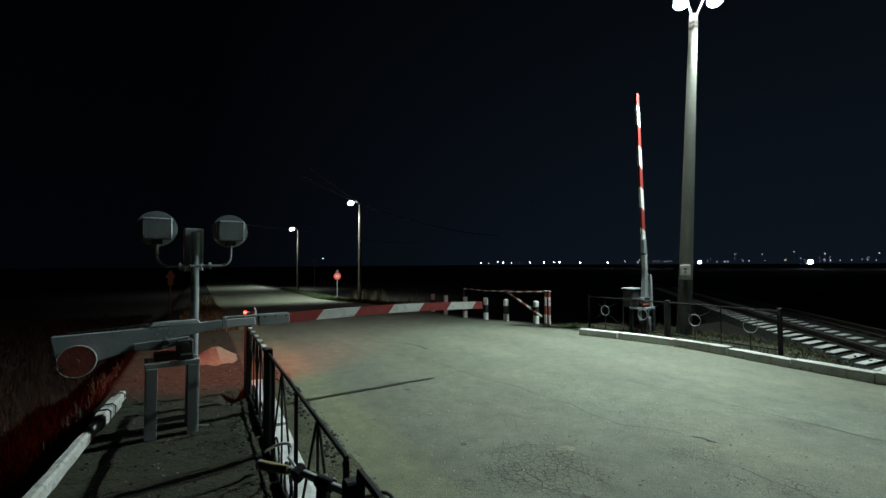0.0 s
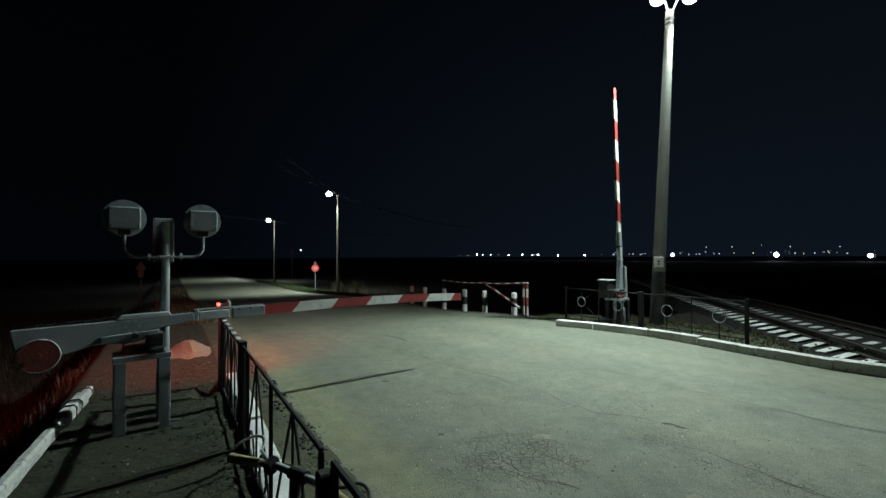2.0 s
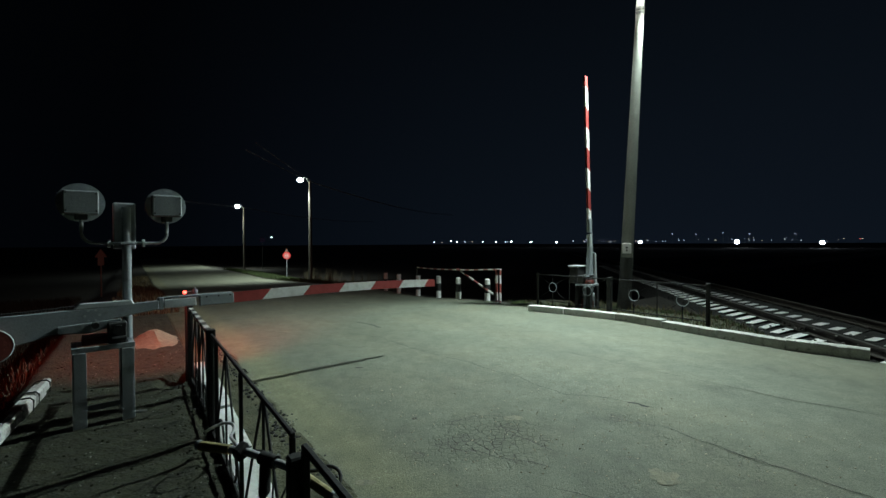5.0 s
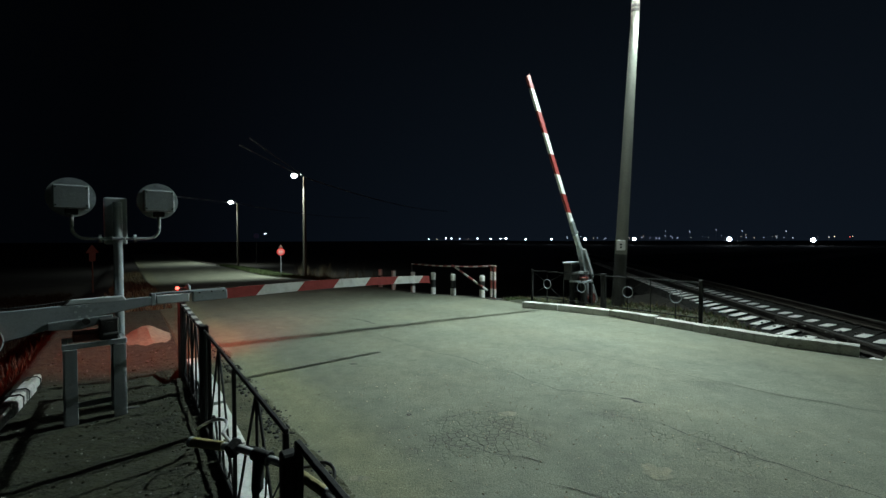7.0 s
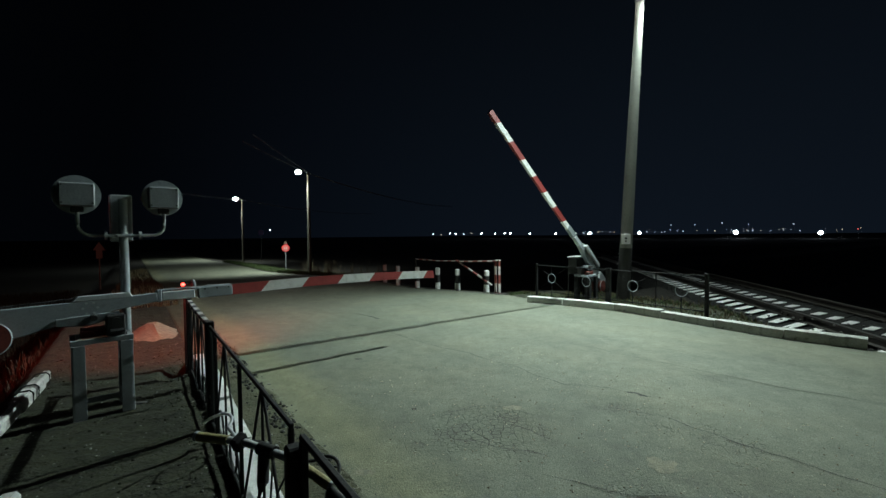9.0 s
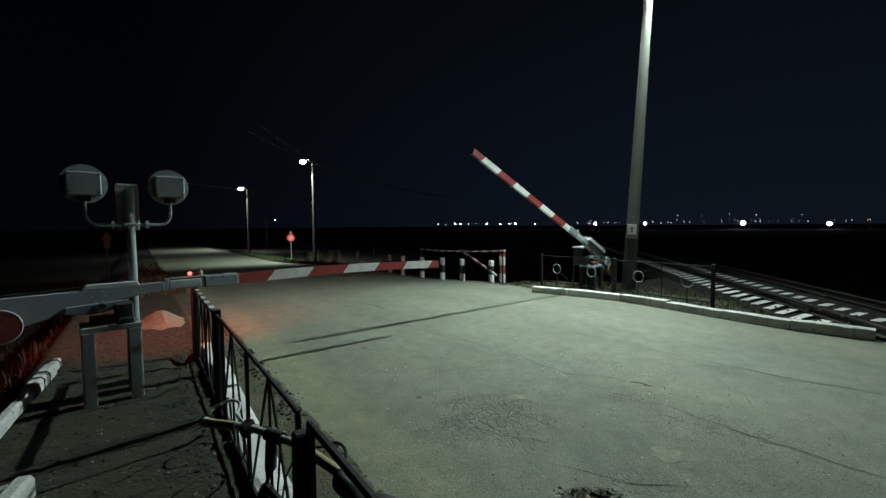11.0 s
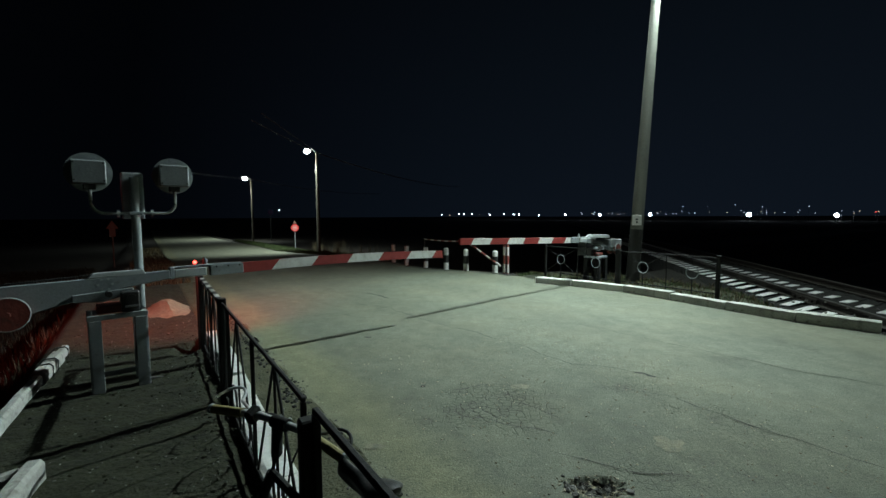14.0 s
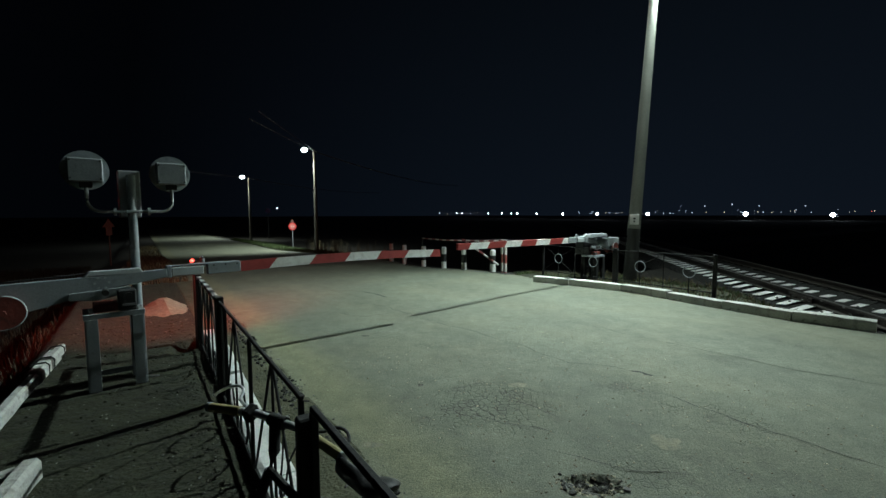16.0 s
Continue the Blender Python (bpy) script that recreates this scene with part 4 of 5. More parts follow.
railing_panel(fence_pose(0.06), 2.40, "black welded steel railing panel with fan bars", 0, [(0.012, "bar"), (0.51, "fan"), (1.10, "bar"), (1.655, "fan"), (2.1, "bar"), (2.37, "bar"), (0.51, "ring"), (1.40, "ring"), (1.90, "ring")])
railing_panel(fence_pose(2.56), 1.72, "black welded steel railing panel with banded rail", 0.02, [(0.03, "bar"), (0.53, "fan"), (0.85, "bar"), (1.18, "fan"), (1.7, "bar"), (0.4, "ring"), (1.1, "ring")])
NEAR_A = Vector((-0.684, 1.636, 0))             # the taller panel close by begins here
railing_panel(Matrix.Translation(NEAR_A - FENCE_DIR * 1.50) @ Matrix.Rotation(FENCE_TURN, 4, "Z"), 1.50, "taller black welded steel railing panel close by", 0, [(0.03, "bar"), (0.4, "fan"), (0.74, "bar"), (1.488, "bar")], 1.18)
railing_post(Vector((-0.712, 1.640, 0)), 1.02, 0.047, "thick black square railing post")
railing_post(RAIL_A + FENCE_DIR * 2.50, 0.93, 0.07, "black square railing post")
railing_post(RAIL_A + FENCE_DIR * 4.33, 0.92, 0.06, "black square railing post")
railing_post(RAIL_A + FENCE_DIR * 4.75, 0.90, 0.05, "black railing end post lit red")
railing_post(NEAR_A - FENCE_DIR * 1.56, 1.02, 0.085, "thick black square railing post")


# ---- bicycle leaning on the railing ----
def build_bicycle():
    # local x: forwards, z: up, y: to its left
    top = empty("bicycle", Matrix.Translation((-0.936, 1.48, 0.01)) @ Matrix.Rotation(radians(140), 4, "Z") @ Matrix.Rotation(radians(15), 4, "X"), "dark bicycle with pale yellow grips leaning on the railing", "bicycle")
    steer = Matrix.Translation((0.08, 0, 0)) @ Matrix.Rotation(radians(-75), 4, "Z") @ Matrix.Translation((-0.08, 0, 0))
    for x in (0.30, -0.73):
        wheel = part("wheel", tube(ring_points((x, 0, 0.33), 0.315, (1, 0, 0), (0, 0, 1), 40), 0.020, 8, True), RUBBER, top, "black bicycle tyre and spokes", True)
        part("rim", tube(ring_points((x, 0, 0.33), 0.29, (1, 0, 0), (0, 0, 1), 40), 0.010, 6, True), CHROME, wheel)
        part("hub", rod((x, -0.05, 0.33), (x, 0.05, 0.33), 0.02), CHROME, wheel)
        bm = bmesh.new()
        for i in range(18):
            a = math.tau * i / 18
            bm_rod(bm, (x, 0.03 * (-1) ** i, 0.33), (x + 0.285 * math.cos(a), 0, 0.33 + 0.285 * math.sin(a)), 0.0014, sides=4)
        part("spokes", bm, CHROME, wheel)
        if x > 0:
            wheel.matrix_basis = steer
    bm = bmesh.new()
    head_t, head_b, seat_t, bb, rear = (0.06, 0, 0.84), (0.11, 0, 0.66), (-0.40, 0, 0.78), (-0.29, 0, 0.30), (-0.73, 0, 0.33)
    for a, b, r in ((head_t, head_b, 0.017), (head_t, seat_t, 0.013), (head_b, bb, 0.014), (seat_t, bb, 0.013)):
        bm_rod(bm, a, b, r, sides=10)
    for y in (-0.05, 0.05):
        bm_rod(bm, (seat_t[0], y * 0.4, seat_t[2]), (rear[0], y, rear[2]), 0.009)
        bm_rod(bm, (bb[0], y * 0.6, bb[2]), (rear[0], y, rear[2]), 0.009)
    part("frame", bm, BLACK_PAINT, top, "dark painted frame")
    bm = bmesh.new()
    for y in (-0.055, 0.055):
        bm_tube(bm, [(0.11, y, 0.66), (0.16, y, 0.52), (0.30, y, 0.33)], 0.011)
    part("fork", bm, CHROME, top).matrix_basis = steer
    part("stem", tube([(0.06, 0, 0.82), (0.055, 0, 0.90), (0.085, 0, 0.985)], 0.018, 10), BLACK_PAINT, top, smooth=True)
    bars = part("handlebar", tube([(0.06, 0.27, 1.0), (0.09, 0.1, 1.0), (0.09, -0.1, 1.0), (0.06, -0.27, 1.0)], 0.0125, 12), CHROME, top, "chrome handlebar", True)
    bars.matrix_basis = Matrix.Translation((0, 0, -0.015)) @ steer @ Matrix.Translation((0.09, 0, 1)) @ Matrix.Rotation(radians(-38), 4, "Y") @ Matrix.Translation((-0.09, 0, -1))
    for s in (-1, 1):
        part("grip", rod((0.078, 0.165 * s, 1.0), (0.055, 0.285 * s, 1.0), 0.0155, sides=14), GRIP, bars, "pale yellow rubber grip")
        part("grip_end", rod((0.055, 0.285 * s, 1.0), (0.054, 0.296 * s, 1.0), 0.017, sides=14), GREY_LIGHT, bars)
        part("brake_clamp", box((0.06, 0.12 * s - 0.018, 0.975), (0.11, 0.12 * s + 0.018, 1.025), 0.008), BLACK_PAINT, bars)
        reach, mid, wide_ = (0.080, 0.275, 0.068) if s > 0 else (0.052, 0.225, 0.048)
        part("brake_lever", tube([(0.09, 0.13 * s, 1.0)] + [(0.09 + reach * math.sin(a), (mid - wide_ * math.cos(a)) * s, 1.004 - 0.006 * a) for a in (0.35, 0.7, 1.05, 1.4, 1.75, 2.1, 2.4, 2.7, 2.95)], 0.0055, 8), CHROME if s > 0 else DARK_METAL, bars, smooth=True)
        part("brake_cable", tube([(0.10, 0.11 * s, 0.995), (0.13, 0.08 * s, 0.97), (0.12, 0.04 * s, 0.91), (0.06, 0.015 * s, 0.84), (0.0, 0.01 * s, 0.74)], 0.0035, 6), RUBBER, bars, smooth=True)
    part("stem_clamp", rod((0.09, -0.032, 1.0), (0.09, 0.032, 1.0), 0.021, sides=14), BLACK_PAINT, bars, "black stem clamp", True)
    for y in (-0.02, 0.02):
        part("clamp_bolt", rod((0.108, y, 1.0), (0.116, y, 1.0), 0.006, sides=6), CHROME, bars)
    part("seat_post", rod((-0.40, 0, 0.75), (-0.39, -0.04, 0.945), 0.013), CHROME, top)
    bm = bmesh.new()
    rows = []
    for i in range(13):
        k = i / 12
        x = -0.20 - 0.235 * k
        w = (0.017 + 0.044 * ramp(k, 0.30, 0.85)) * math.sqrt(max(0.05, 1 - max(0.0, (k - 0.72) / 0.28) ** 2)) - (0.008 if i == 0 else 0)
        z = 0.952 - 0.02 * math.sin(k * math.pi) + 0.015 * k
        rows.append([bm.verts.new((x, -0.05 + w * math.cos(a), z + (0.020 if math.sin(a) > 0 else 0.034) * math.sqrt(max(0.06, 1 - max(0.0, (k - 0.72) / 0.28) ** 2)) * math.sin(a))) for a in [math.tau * j / 14 for j in range(14)]])
    for a, b in zip(rows, rows[1:]):
        for j in range(14):
            bm.faces.new((a[j], a[(j + 1) % 14], b[(j + 1) % 14], b[j]))
    bm.faces.new(rows[0][::-1])
    bm.faces.new(rows[-1])
    bmesh.ops.recalc_face_normals(bm, faces=bm.faces)
    part("saddle", bm, SADDLE_SKIN, top, "worn black saddle", True)
    part("crank", rod((-0.32, -0.09, 0.30), (-0.32, 0.09, 0.30), 0.02), DARK_METAL, top)
    part("chainwheel", tube(ring_points((-0.32, -0.05, 0.30), 0.09, (1, 0, 0), (0, 0, 1), 24), 0.006, 6, True), DARK_METAL, top)
    for s in (-1, 1):
        part("pedal", box((-0.32 + 0.12 * s - 0.05, -0.14 if s < 0 else 0.08, 0.28), (-0.32 + 0.12 * s + 0.05, -0.08 if s < 0 else 0.14, 0.30), 0.005), RUBBER, top)
    bm = bmesh.new()
    bmesh.ops.create_icosphere(bm, subdivisions=2, radius=0.022, matrix=Matrix.Translation((-0.05, 0.05, 0.72)))
    part("red_reflector", bm, RED_PAINT, top, "small red reflector", True)


build_bicycle()


# ---- whitewashed beams at the dirt's edge ----
def beam(a, b, w, h, material, label, taper=1.0):
    a, b = Vector(a), Vector(b)
    t = b - a
    bm = bmesh.new()
    n = 14
    rows = []
    for i in range(n + 1):
        k = i / n
        ww, hh = w * (1 + (taper - 1) * k), h * (1 + (taper - 1) * k)
        j = 0.008 * noise.noise((i * 0.9, a.x, 1))
        rows.append([bm.verts.new((t.length * k, y + j, z)) for y, z in ((-ww / 2, -hh / 2), (ww / 2, -hh / 2), (ww / 2, hh * 0.3), (ww * 0.3, hh / 2), (-ww * 0.3, hh / 2), (-ww / 2, hh * 0.3))])
    for p, q in zip(rows, rows[1:]):
        for k in range(6):
            bm.faces.new((p[k], p[(k + 1) % 6], q[(k + 1) % 6], q[k]))
    bm.faces.new(rows[0][::-1])
    bm.faces.new(rows[-1])
    bmesh.ops.recalc_face_normals(bm, faces=bm.faces)
    ob = tagged(part("concrete_beam", bm, material), label, "beam", "beams at the verge")
    ob.matrix_world = Matrix.Translation(a) @ t.to_track_quat("X", "Z").to_matrix().to_4x4()
    return ob


long_beam = beam((-3.05, 2.50, 0.10), (-4.68, 5.21, 0.13), 0.085, 0.11, WHITE_WORN, "long whitewashed concrete beam lying on the dirt", 0.85)
for s, w, l_ in ((2.08, 0.115, 0.40), (2.52, 0.118, 0.34)):
    part("sleeve", box((s, -w / 2, -0.07), (s + l_, w / 2, 0.068), 0.022), WHITE_WORN, long_beam, "thicker patched section")
for s in (2.30, 2.50, 2.93):
    pts = [(s, 0.064, -0.06), (s + 0.01, 0.066, 0.045), (s + 0.02, 0.04, 0.075), (s + 0.03, -0.04, 0.075), (s + 0.035, -0.066, 0.045), (s + 0.03, -0.064, -0.06)]
    part("wire_tie", tube(pts, 0.007, 6), DARK_METAL, long_beam, "dark twisted wire")
beam((-2.22, 1.62, 0.10), (-2.77, 2.84, 0.12), 0.10, 0.13, WHITE_WORN, "short whitewashed concrete beam lying on the dirt")
beam((-3.02, 2.63, 0.08), (-2.82, 2.80, 0.10), 0.09, 0.10, WHITE_WORN, "whitewashed concrete beam stub lying on the dirt")


# ---- fence with rings on the railway side ----
F_POSTS = [Vector((2.33, 11.65, 0.03)), Vector((3.54, 9.93, 0.03)), Vector((4.71, 8.26, 0.03))]


def ring_panel(a, b, rings):
    t = b - a
    m = Matrix.Translation(a) @ Matrix.Rotation(math.atan2(t.y, t.x), 4, "Z")
    length = t.length
    top = empty("ring_fence", m, "thin black iron fence panel with pale rings", "fence", "ring fence panels")
    part("top_rail", box((0, -0.012, 0.80), (length, 0.012, 0.822), 0.003), BLACK_PAINT, top)
    part("bottom_rail", box((0, -0.010, 0.14), (length, 0.010, 0.158), 0.003), BLACK_PAINT, top)
    n = len(rings)
    for i, s in enumerate(rings):
        part("ring", tube(ring_points((s, 0, 0.50), 0.115, (1, 0, 0), (0, 0, 1), 28), 0.0085, 8, True), GREY, top, "pale iron ring", True)
        part("bar", rod((s, 0, 0.03), (s, 0, 0.385), 0.010), BLACK_PAINT, top)
        part("bar", rod((s, 0, 0.615), (s, 0, 0.81), 0.006), BLACK_PAINT, top)
        half = length / n / 2
        for kx in (-1, 1):
            for kz in (-1, 1):
                part("diagonal", rod((s + kx * 0.085, 0, 0.50 + kz * 0.08), (s + kx * half * 0.92, 0, 0.48 + kz * 0.31), 0.0045, sides=6), BLACK_PAINT, top)
    for i in range(1, n):
        s = (rings[i - 1] + rings[i]) / 2
        part("bar", rod((s, 0, 0.03), (s, 0, 0.81), 0.011), BLACK_PAINT, top)
    return top


ring_panel(F_POSTS[0], F_POSTS[1], [0.50, 1.52])
ring_panel(F_POSTS[1], F_POSTS[2], [0.58, 1.58])
for p, w in zip(F_POSTS, (0.05, 0.10, 0.065)):
    ob = tagged(part("fence_post", box((-w / 2, -w / 2, -0.1), (w / 2, w / 2, 0.86), 0.006), BLACK_PAINT), "black square iron fence post", "post", "posts of the ring fence")
    ob.matrix_world = Matrix.Translation(p) @ Matrix.Rotation(radians(-45), 4, "Z")


# ---- bollards and pipe barrier across the road ----
def bollard(x, y, h):
    bm = bmesh.new()
    bm_rod(bm, (0, 0, 0), (0, 0, h - 0.03), 0.085, 0.08, 16)
    bm_rod(bm, (0, 0, h - 0.03), (0, 0, h), 0.08, 0.055, 16)
    ob = tagged(part("bollard", bm, BOLLARD_STRIPES), "black and white banded concrete bollard", "bollard", "bollards at the road edge")
    ob.matrix_world = Matrix.Translation((x, y, road_z(x, y) - 0.02)) @ Matrix.Rotation(radians(4 * math.sin(x * 7)), 4, "X")


for x, y, h in ((-2.42, 17.9, 0.80), (-1.78, 16.7, 0.80), (-1.01, 15.8, 0.78), (-0.28, 14.75, 0.75), (0.34, 13.8, 0.70), (1.14, 12.88, 0.66)):
    bollard(x, y, h)


def pipe_barrier():
    a, b = Vector((-1.06, 16.0, 0)), Vector((1.36, 12.42, 0))
    t = b - a
    top = empty("pipe_barrier", Matrix.Translation(a) @ Matrix.Rotation(math.atan2(t.y, t.x), 4, "Z"), "red and white banded pipe barrier with end posts", "barrier")
    n = t.length
    part("top_pipe", tube([(0, 0, 0.80), (n * 0.3, 0, 0.79), (n * 0.7, 0, 0.84), (n, 0, 0.915)], 0.022, 8), PIPE_STRIPES, top, smooth=True)
    part("post", rod((0, 0, -0.5), (0, 0, 0.81), 0.03), DARK_METAL, top)
    for k in (-0.02, 0.13):
        part("post", rod((n + k, 0, -0.1), (n + k, 0, 0.93), 0.036, sides=12), POST_STRIPES, top)
    part("post_cap", box((n - 0.05, -0.03, 0.915), (n + 0.17, 0.03, 0.945), 0.005), WHITEWASH, top)
    part("brace", tube([(n * 0.57, 0, 0.86), (n - 0.18, 0, 0.22)], 0.032, 8), PIPE_STRIPES, top)
    part("base", box((n - 0.12, -0.14, -0.05), (n + 0.3, 0.12, 0.02), 0.01), CONCRETE_DARK, top)


pipe_barrier()


# ---- poles with street lamps ----
def street_pole(foot, head, r0, r1, material, label, lamps, dark=0.0):
    foot, head = Vector(foot), Vector(head)
    top = empty("street_lamp", Matrix.Translation(foot), label, "street lamp", "street lamps along the road")
    d = head - foot
    bm = rod((0, 0, -0.3), d, r0, r1, 20)
    pole = part("pole", bm, material, top, smooth=True)
    if dark:
        low = Vector((0, 0, -0.3))
        k1 = low.lerp(d, (dark + 0.3) / (d.z + 0.3))
        part("tarred_foot", rod(low, k1, r0 + 0.006, r0 + 0.006 - (r0 - r1) * (dark + 0.3) / (d.z + 0.3), 20), CONCRETE_DARK, top, "dark tarred foot", True)
    for off, glow in lamps:
        off = Vector(off)
        part("bracket", tube([d - Vector((0, 0, 0.15)), d + off * 0.5 + Vector((0, 0, 0.22)), d + off + Vector((0, 0, 0.10))], 0.024, 8), GREY, top, smooth=True)
        hd = part("lamp_head", box((-0.16, -0.09, 0.04), (0.16, 0.09, 0.12), 0.03), GREY_LIGHT, top, "grey lamp housing")
        hd.location = d + off + Vector((0, 0, 0.05))
        bm = bmesh.new()
        bmesh.ops.create_uvsphere(bm, u_segments=20, v_segments=10, radius=1.0, matrix=Matrix.Translation(d + off) @ Matrix.Diagonal((0.18 * glow, 0.18 * glow, 0.13 * glow, 1)))
        part("bulb", bm, LAMP_GLOW, top, "glowing white lamp glass", True)
    return top


POLE_FOOT, POLE_HEAD = Vector((4.20, 10.74, 0)), Vector((4.52, 10.52, 7.35))
near_pole = street_pole(POLE_FOOT, POLE_HEAD, 0.155, 0.088, CONCRETE, "tall leaning concrete pole with two bright lamps", [((-0.34, -0.15, 0.18), 0.85), ((0.25, -0.43, 0.04), 0.85)], 1.30)
p = POLE_FOOT.lerp(POLE_HEAD, 0.206)
view = Vector((-4.4, -10.2, 0)).normalized()
plate = box((-0.10, -0.004, -0.12), (0.10, 0.004, 0.12), 0.003)
plate = part("number_plate", plate, SIGN_WHITE, near_pole, "white plate with dark marks")
plate.matrix_basis = Matrix.Translation(p - POLE_FOOT + view * 0.158) @ Matrix.Rotation(math.atan2(view.y, view.x) + math.pi / 2, 4, "Z")
for z0, w in ((0.02, 0.05), (-0.045, 0.035)):
    part("mark", box((-w / 2, -0.008, z0 - 0.02), (w / 2, -0.005, z0 + 0.02)), BLACK_PAINT, plate)
for z, k in ((0.969, 0.098), (0.955, 0.099)):
    q = (POLE_HEAD - POLE_FOOT) * z
    part("band", rod(q, q + Vector((0.002, 0, 0.05)), k + 0.004, sides=18), DARK_METAL, near_pole)

street_pole((-10.09, 33.55, road_z(-10, 33.5) - 0.05), (-10.09, 33.55, 6.55), 0.15, 0.10, WOOD_POLE, "tall road-side pole with a bright lamp", [((-0.65, -0.3, 0.0), 1.25)])
street_pole((-26.86, 59.7, road_z(-27, 59.7) - 0.1), (-26.86, 59.7, 6.85), 0.16, 0.11, WOOD_POLE, "distant road-side pole with a bright lamp", [((-0.7, -0.4, 0.0), 1.6)])


def wire(a, b, sag, label):
    a, b = Vector(a), Vector(b)
    pts = [a.lerp(b, i / 30) - Vector((0, 0, sag * 4 * (i / 30) * (1 - i / 30))) for i in range(31)]
    tagged(part("overhead_wire", tube(pts, 0.024, 6), GREY_LIGHT), label, "wire", "overhead wires")


for dx, z in ((0.0, 6.5), (0.35, 6.35)):
    wire((-10.05 + 3.1 * dx, 33.5 - 11.0 - 4.0 * dx, z + 0.5 * dx), (-10.1 + dx, 33.5, z), 0.03, "thin overhead wire lit by the lamp")
    wire((-10.1 + dx, 33.5, z), (-10.1 + dx + 12.0, 33.5 + 38.0, z), 0.6, "thin overhead wire lit by the lamp")
    wire((-26.9 + dx - 3.6, 59.7 - 11.4, z + 0.35), (-26.9 + dx, 59.7, z + 0.3), 0.03, "thin overhead wire lit by the lamp")
    wire((-26.9 + dx, 59.7, z + 0.3), (-26.9 + dx + 12.0, 59.7 + 38.0, z + 0.3), 0.6, "thin overhead wire lit by the lamp")


# ---- signs ----
def round_sign(x, y):
    z = ground_z(x, y)
    top = empty("road_sign", Matrix.Translation((x, y, z)) @ Matrix.Rotation(math.atan2(0.36 - y, -0.28 - x) + math.pi / 2, 4, "Z"), "round red-rimmed road sign on a thin post", "road sign")
    part("post", rod((0, 0.03, -0.1), (0, 0.03, 2.40), 0.035), GREY, top)
    part("plate", rod((0, 0.0, 2.07), (0, -0.02, 2.07), 0.34, sides=36), SIGN_RED, top, "red-rimmed disc")
    part("face", rod((0, -0.02, 2.07), (0, -0.026, 2.07), 0.255, sides=36), SIGN_FACE_LIT_RED, top, "sign face coloured as if lit red by the signal")
    for k in (-0.07, 0.07):
        part("mark", box((k - 0.03, -0.034, 2.00), (k + 0.03, -0.028, 2.14)), SIGN_WHITE, top)
    part("upper_triangle", slab([(-0.16, 2.44), (0.16, 2.44), (0, 2.72)], 0.0, 0.02, 0.0), SIGN_BACK, top)


round_sign(-14.0, 39.5)


def arrow_sign(x, y, z_top):
    z = ground_z(x, y)
    top = empty("marker_sign", Matrix.Translation((x, y, z)) @ Matrix.Rotation(math.atan2(0.36 - y, -0.28 - x) + math.pi / 2, 4, "Z"), "arrow-shaped brown marker sign on a post", "road sign")
    h = z_top - z
    part("post", rod((0, 0, -0.1), (0, 0, h - 0.2), 0.03), SIGN_BACK, top)
    part("plate", slab([(-0.12, h - 0.78), (0.12, h - 0.78), (0.12, h - 0.40), (0.24, h - 0.40), (0, h), (-0.24, h - 0.40), (-0.12, h - 0.40)], -0.05, -0.03, 0.004), SIGN_BACK, top, "brown arrow-shaped plate")


arrow_sign(-16.0, 20.6, 1.52)

x, y = -24.5, 60.0
blue = empty("blue_sign", pose(x, y, ground_z(x, y), 0, 0, 22), "faint round blue road sign on a post", "road sign")
part("post", rod((0, 0, -0.1), (0, 0, 4.3), 0.03), DARK_METAL, blue)
part("plate", rod((0, -0.04, 4.0), (0, -0.07, 4.0), 0.36, sides=28), SIGN_BLUE, blue)


# ---- far lights of the town ----
def town_lamp(az, elev, size, glow, dist):
    a = radians(az)
    x, y = -0.28 + dist * math.sin(a), 0.36 + dist * math.cos(a)
    z = 1.64 + dist * math.tan(radians(elev))
    g = ground_z(x, y)
    top = empty("town_lamp", Matrix.Translation((x, y, g)), "distant glowing lamp of the town on a post", "street lamp", "lights of the distant town")
    part("post", rod((0, 0, -0.3), (0, 0, z - g), 0.08, sides=6), DARK_METAL, top)
    bm = bmesh.new()
    bmesh.ops.create_icosphere(bm, subdivisions=2, radius=size * (0.5 + 0.12 * size), matrix=Matrix.Translation((0, 0, z - g)))
    part("globe", bm, glow, top, smooth=True)


FAR = 420
for az, elev, size in ((-0.55, 0.2, 0.55), (1.7, 0.26, 0.7), (2.44, 0.2, 0.65), (3.49, 0.2, 0.5), (5.86, 0.19, 0.75), (7.63, 0.18, 0.85), (8.87, 0.18, 0.6), (9.6, 0.18, 0.95), (12.12, 0.10, 1.0),
                       (15.37, 0.09, 1.1), (19.51, 0.07, 1.7), (25.19, 0.05, 1.8), (34.87, 0.0, 2.2), (41.91, -0.12, 2.0), (-21.07, 0.88, 0.6)):
    town_lamp(az, elev, size, FAR_GLOW, FAR)
rnd = random.Random(21)
for az in (0.5, 2.4, 4.5, 9.1, 17.4, 18.8, 20.5, 21.0, 21.8, 26.0, 26.9, 27.6, 27.9, 29.3, 29.8, 31.2, 32.9, 35.9, 36.4, 37.1, 37.9, 39.0, 39.6, 40.3, 43.1, 43.5):
    town_lamp(az, 0.15 + rnd.uniform(-0.05, 0.12), rnd.uniform(0.3, 0.55), rnd.choice([FAR_GLOW_DIM, FAR_GLOW_DIM, FAR_GLOW_WARM]), FAR)
for _ in range(26):
    town_lamp(rnd.uniform(17, 46), 0.15 + rnd.uniform(-0.06, 0.3), rnd.uniform(0.18, 0.36), rnd.choice([FAR_GLOW_DIM, FAR_GLOW_DIM, FAR_GLOW_WARM]), FAR)
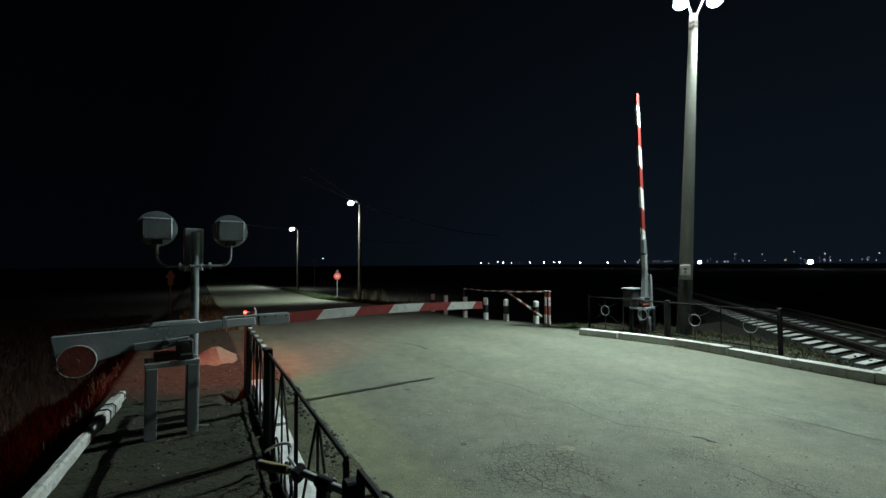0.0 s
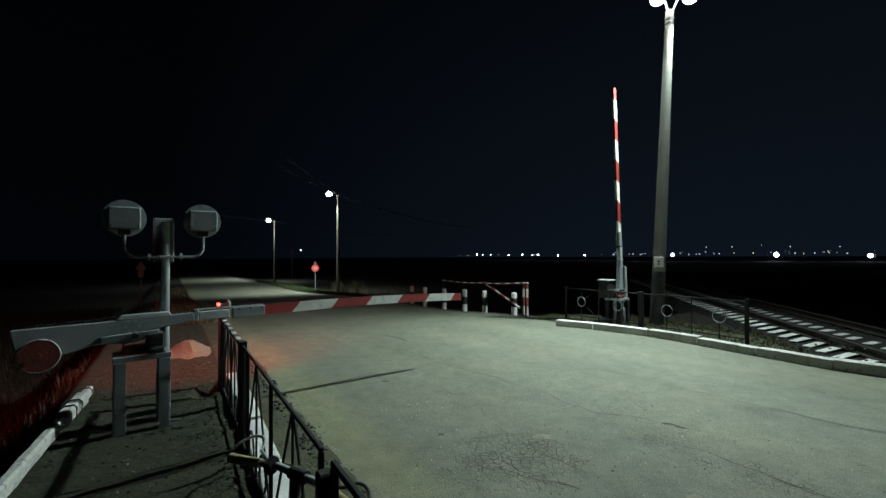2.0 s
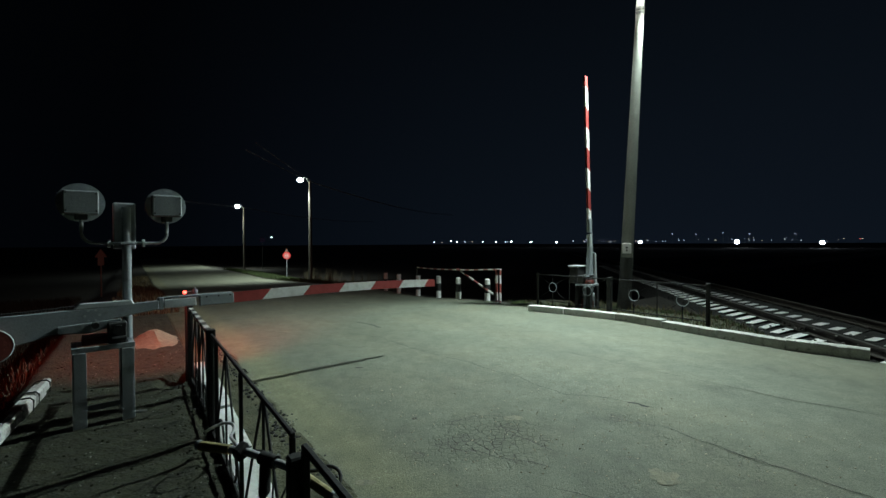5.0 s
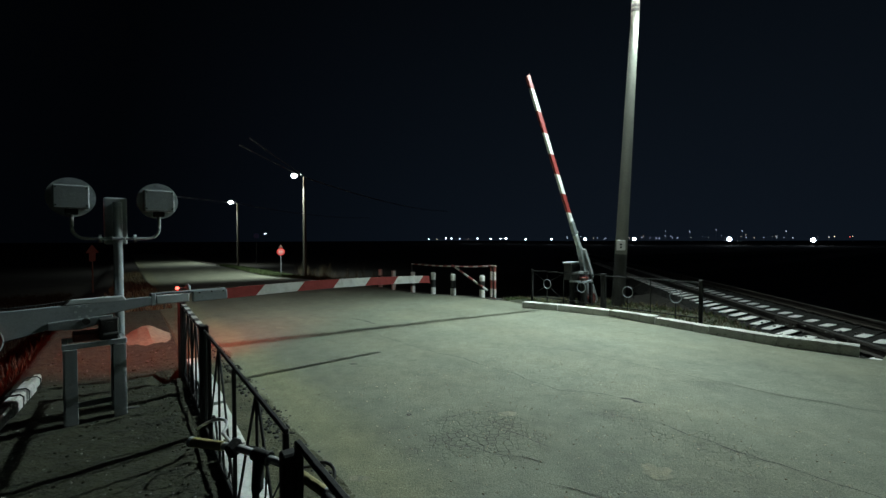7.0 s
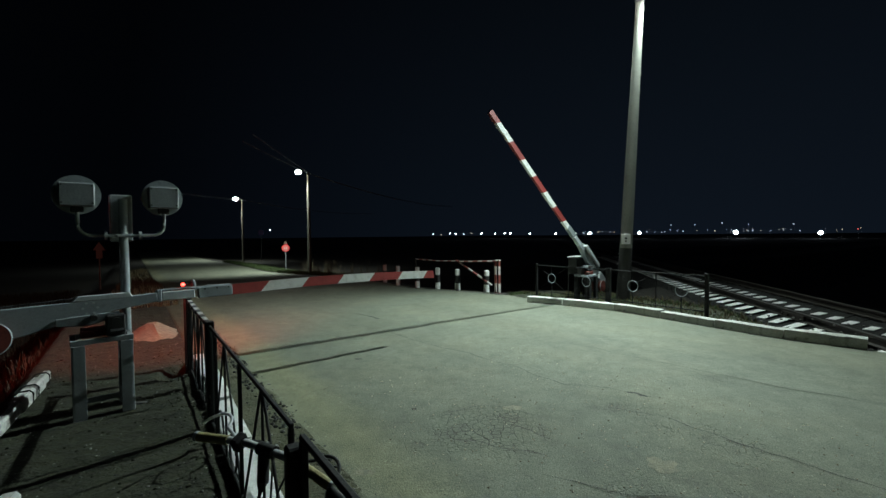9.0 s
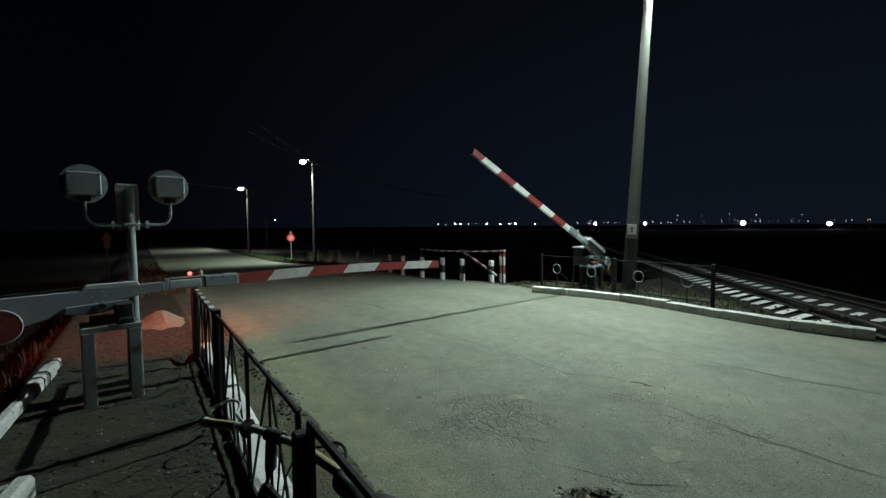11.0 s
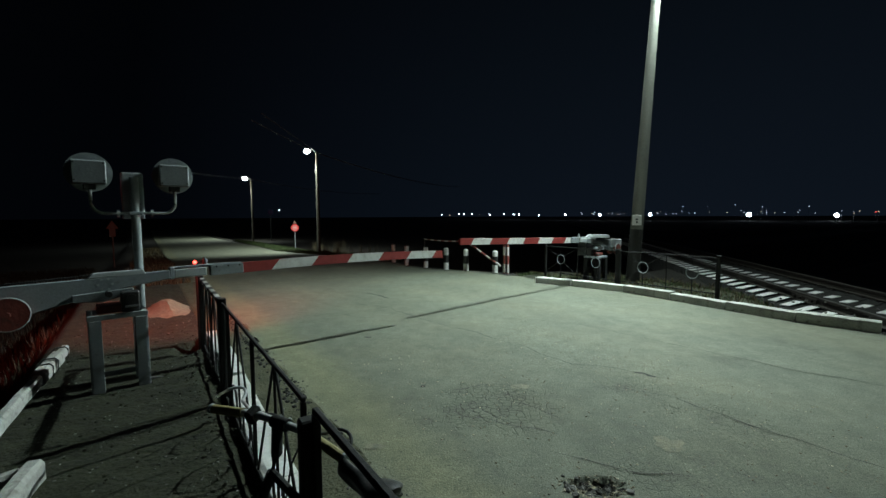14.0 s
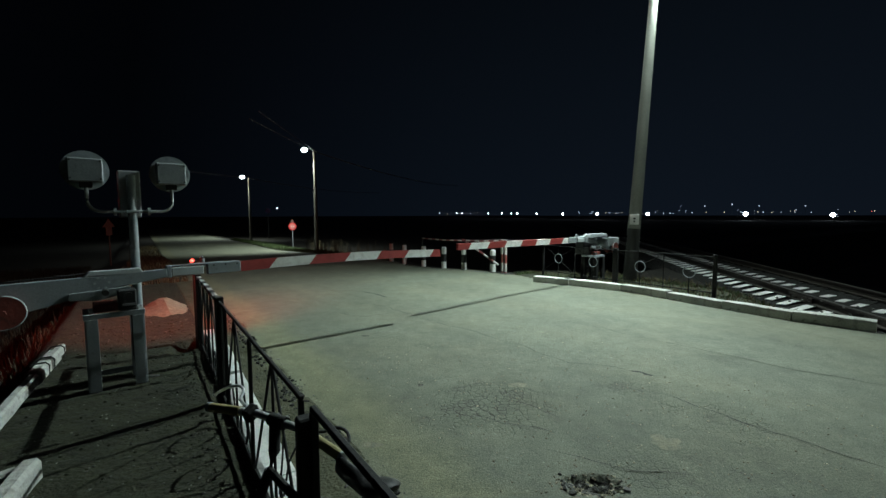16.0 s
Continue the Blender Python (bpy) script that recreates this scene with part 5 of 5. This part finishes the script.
for az, elev in ((28.6, 0.95), (31.0, 0.9), (33.6, 1.05), (36.0, 0.85), (39.8, 0.8)):
    town_lamp(az, elev, 0.42, FAR_GLOW_DIM, FAR)
town_lamp(44.6, 0.2, 0.4, FAR_GLOW_RED, FAR)


# ---- grass ----
def grass(name, n, spot, height, material, label, seed, spread=0.35):
    rnd = random.Random(seed)
    verts, faces = [], []
    for _ in range(n):
        x, y = spot(rnd)
        z = ground_z(x, y)
        for _ in range(rnd.randint(4, 8)):
            a, h = rnd.uniform(0, math.tau), height * rnd.uniform(0.4, 1.25)
            bx, by = x + rnd.gauss(0, 0.06), y + rnd.gauss(0, 0.06)
            w = 0.006 + 0.004 * rnd.random()
            lean = spread * h * rnd.uniform(0.3, 1.2)
            sx, sy = -math.sin(a) * w, math.cos(a) * w
            i = len(verts)
            mx, my = bx + lean * 0.35 * math.cos(a), by + lean * 0.35 * math.sin(a)
            verts += [(bx - sx, by - sy, z - 0.02), (bx + sx, by + sy, z - 0.02), (mx + sx * 0.8, my + sy * 0.8, z + h * 0.6), (mx - sx * 0.8, my - sy * 0.8, z + h * 0.6), (bx + lean * math.cos(a), by + lean * math.sin(a), z + h)]
            faces += [(i, i + 1, i + 2, i + 3), (i + 3, i + 2, i + 4)]
    me = bpy.data.meshes.new(name)
    me.from_pydata(verts, [], faces)
    me.materials.append(material)
    tagged(new(name, me), label, "grass", kind="stuff")


grass("verge_dry_grass", 900, by_road(1.6, 9, 8.5, 10.4), 0.15, GRASS_DRY, "dry grass tufts behind the kerb", 37)
grass("verge_grass", 5200, by_road(17, 56, RIGHT_EDGE + 0.2, RIGHT_EDGE + 3.2), 0.24, GRASS_GREEN, "short green grass on the road verge", 31)
grass("verge_weeds", 45, by_road(17, 30, RIGHT_EDGE + 0.6, RIGHT_EDGE + 3.0), 0.9, GRASS_DRY, "tall dry weeds on the road verge", 32, 0.25)
grass("pole_weeds", 40, by_road(30, 36, RIGHT_EDGE + 2.2, RIGHT_EDGE + 6.5), 1.1, GRASS_DRY, "tall dry weeds round the lamp pole", 36, 0.22)
grass("field_grass", 9000, by_road(3, 34, -14, -2.6), 0.30, FIELD_GRASS_SHADED, "dry grass of the dark field", 33)
grass("slope_grass", 1000, by_road(2.5, 13, -2.7, -1.2), 0.26, FIELD_GRASS_SHADED, "dry grass on the slope below the dirt strip", 38)
grass("edge_grass", 900, by_road(13, 45, LEFT_EDGE - 1.6, LEFT_EDGE - 0.1), 0.22, GRASS_DRY, "dry grass on the far road edge", 34)
grass("rail_grass", 3200, by_road(1.6, 9, 8.45, 10.3), 0.10, GRASS_GREEN, "low grass behind the kerb", 35)


# ---- the moving boom ----
def motions():
    angles = [(0, 88.6), (4.2, 88.6), (5.4, 87.6), (5.9, 84.6), (6.3, 79.3), (6.5, 75.8), (7, 60.4), (7.3, 51.8), (7.5, 48.8), (8, 46.4), (8.5, 42.6), (9, 39.4), (10.2, 30.8), (11.3, 22.9), (11.5, 21.4), (12, 17.9), (12.5, 14.6), (13, 10.8), (13.5, 6.9), (14, 3.1), (14.5, 2.1), (15, 1.7), (16, 1.8)]
    walk(right_arm, [(t, pose(0, 0, 0.965, 0, -(a - 0.8), 0)) for t, a in angles])


motions()
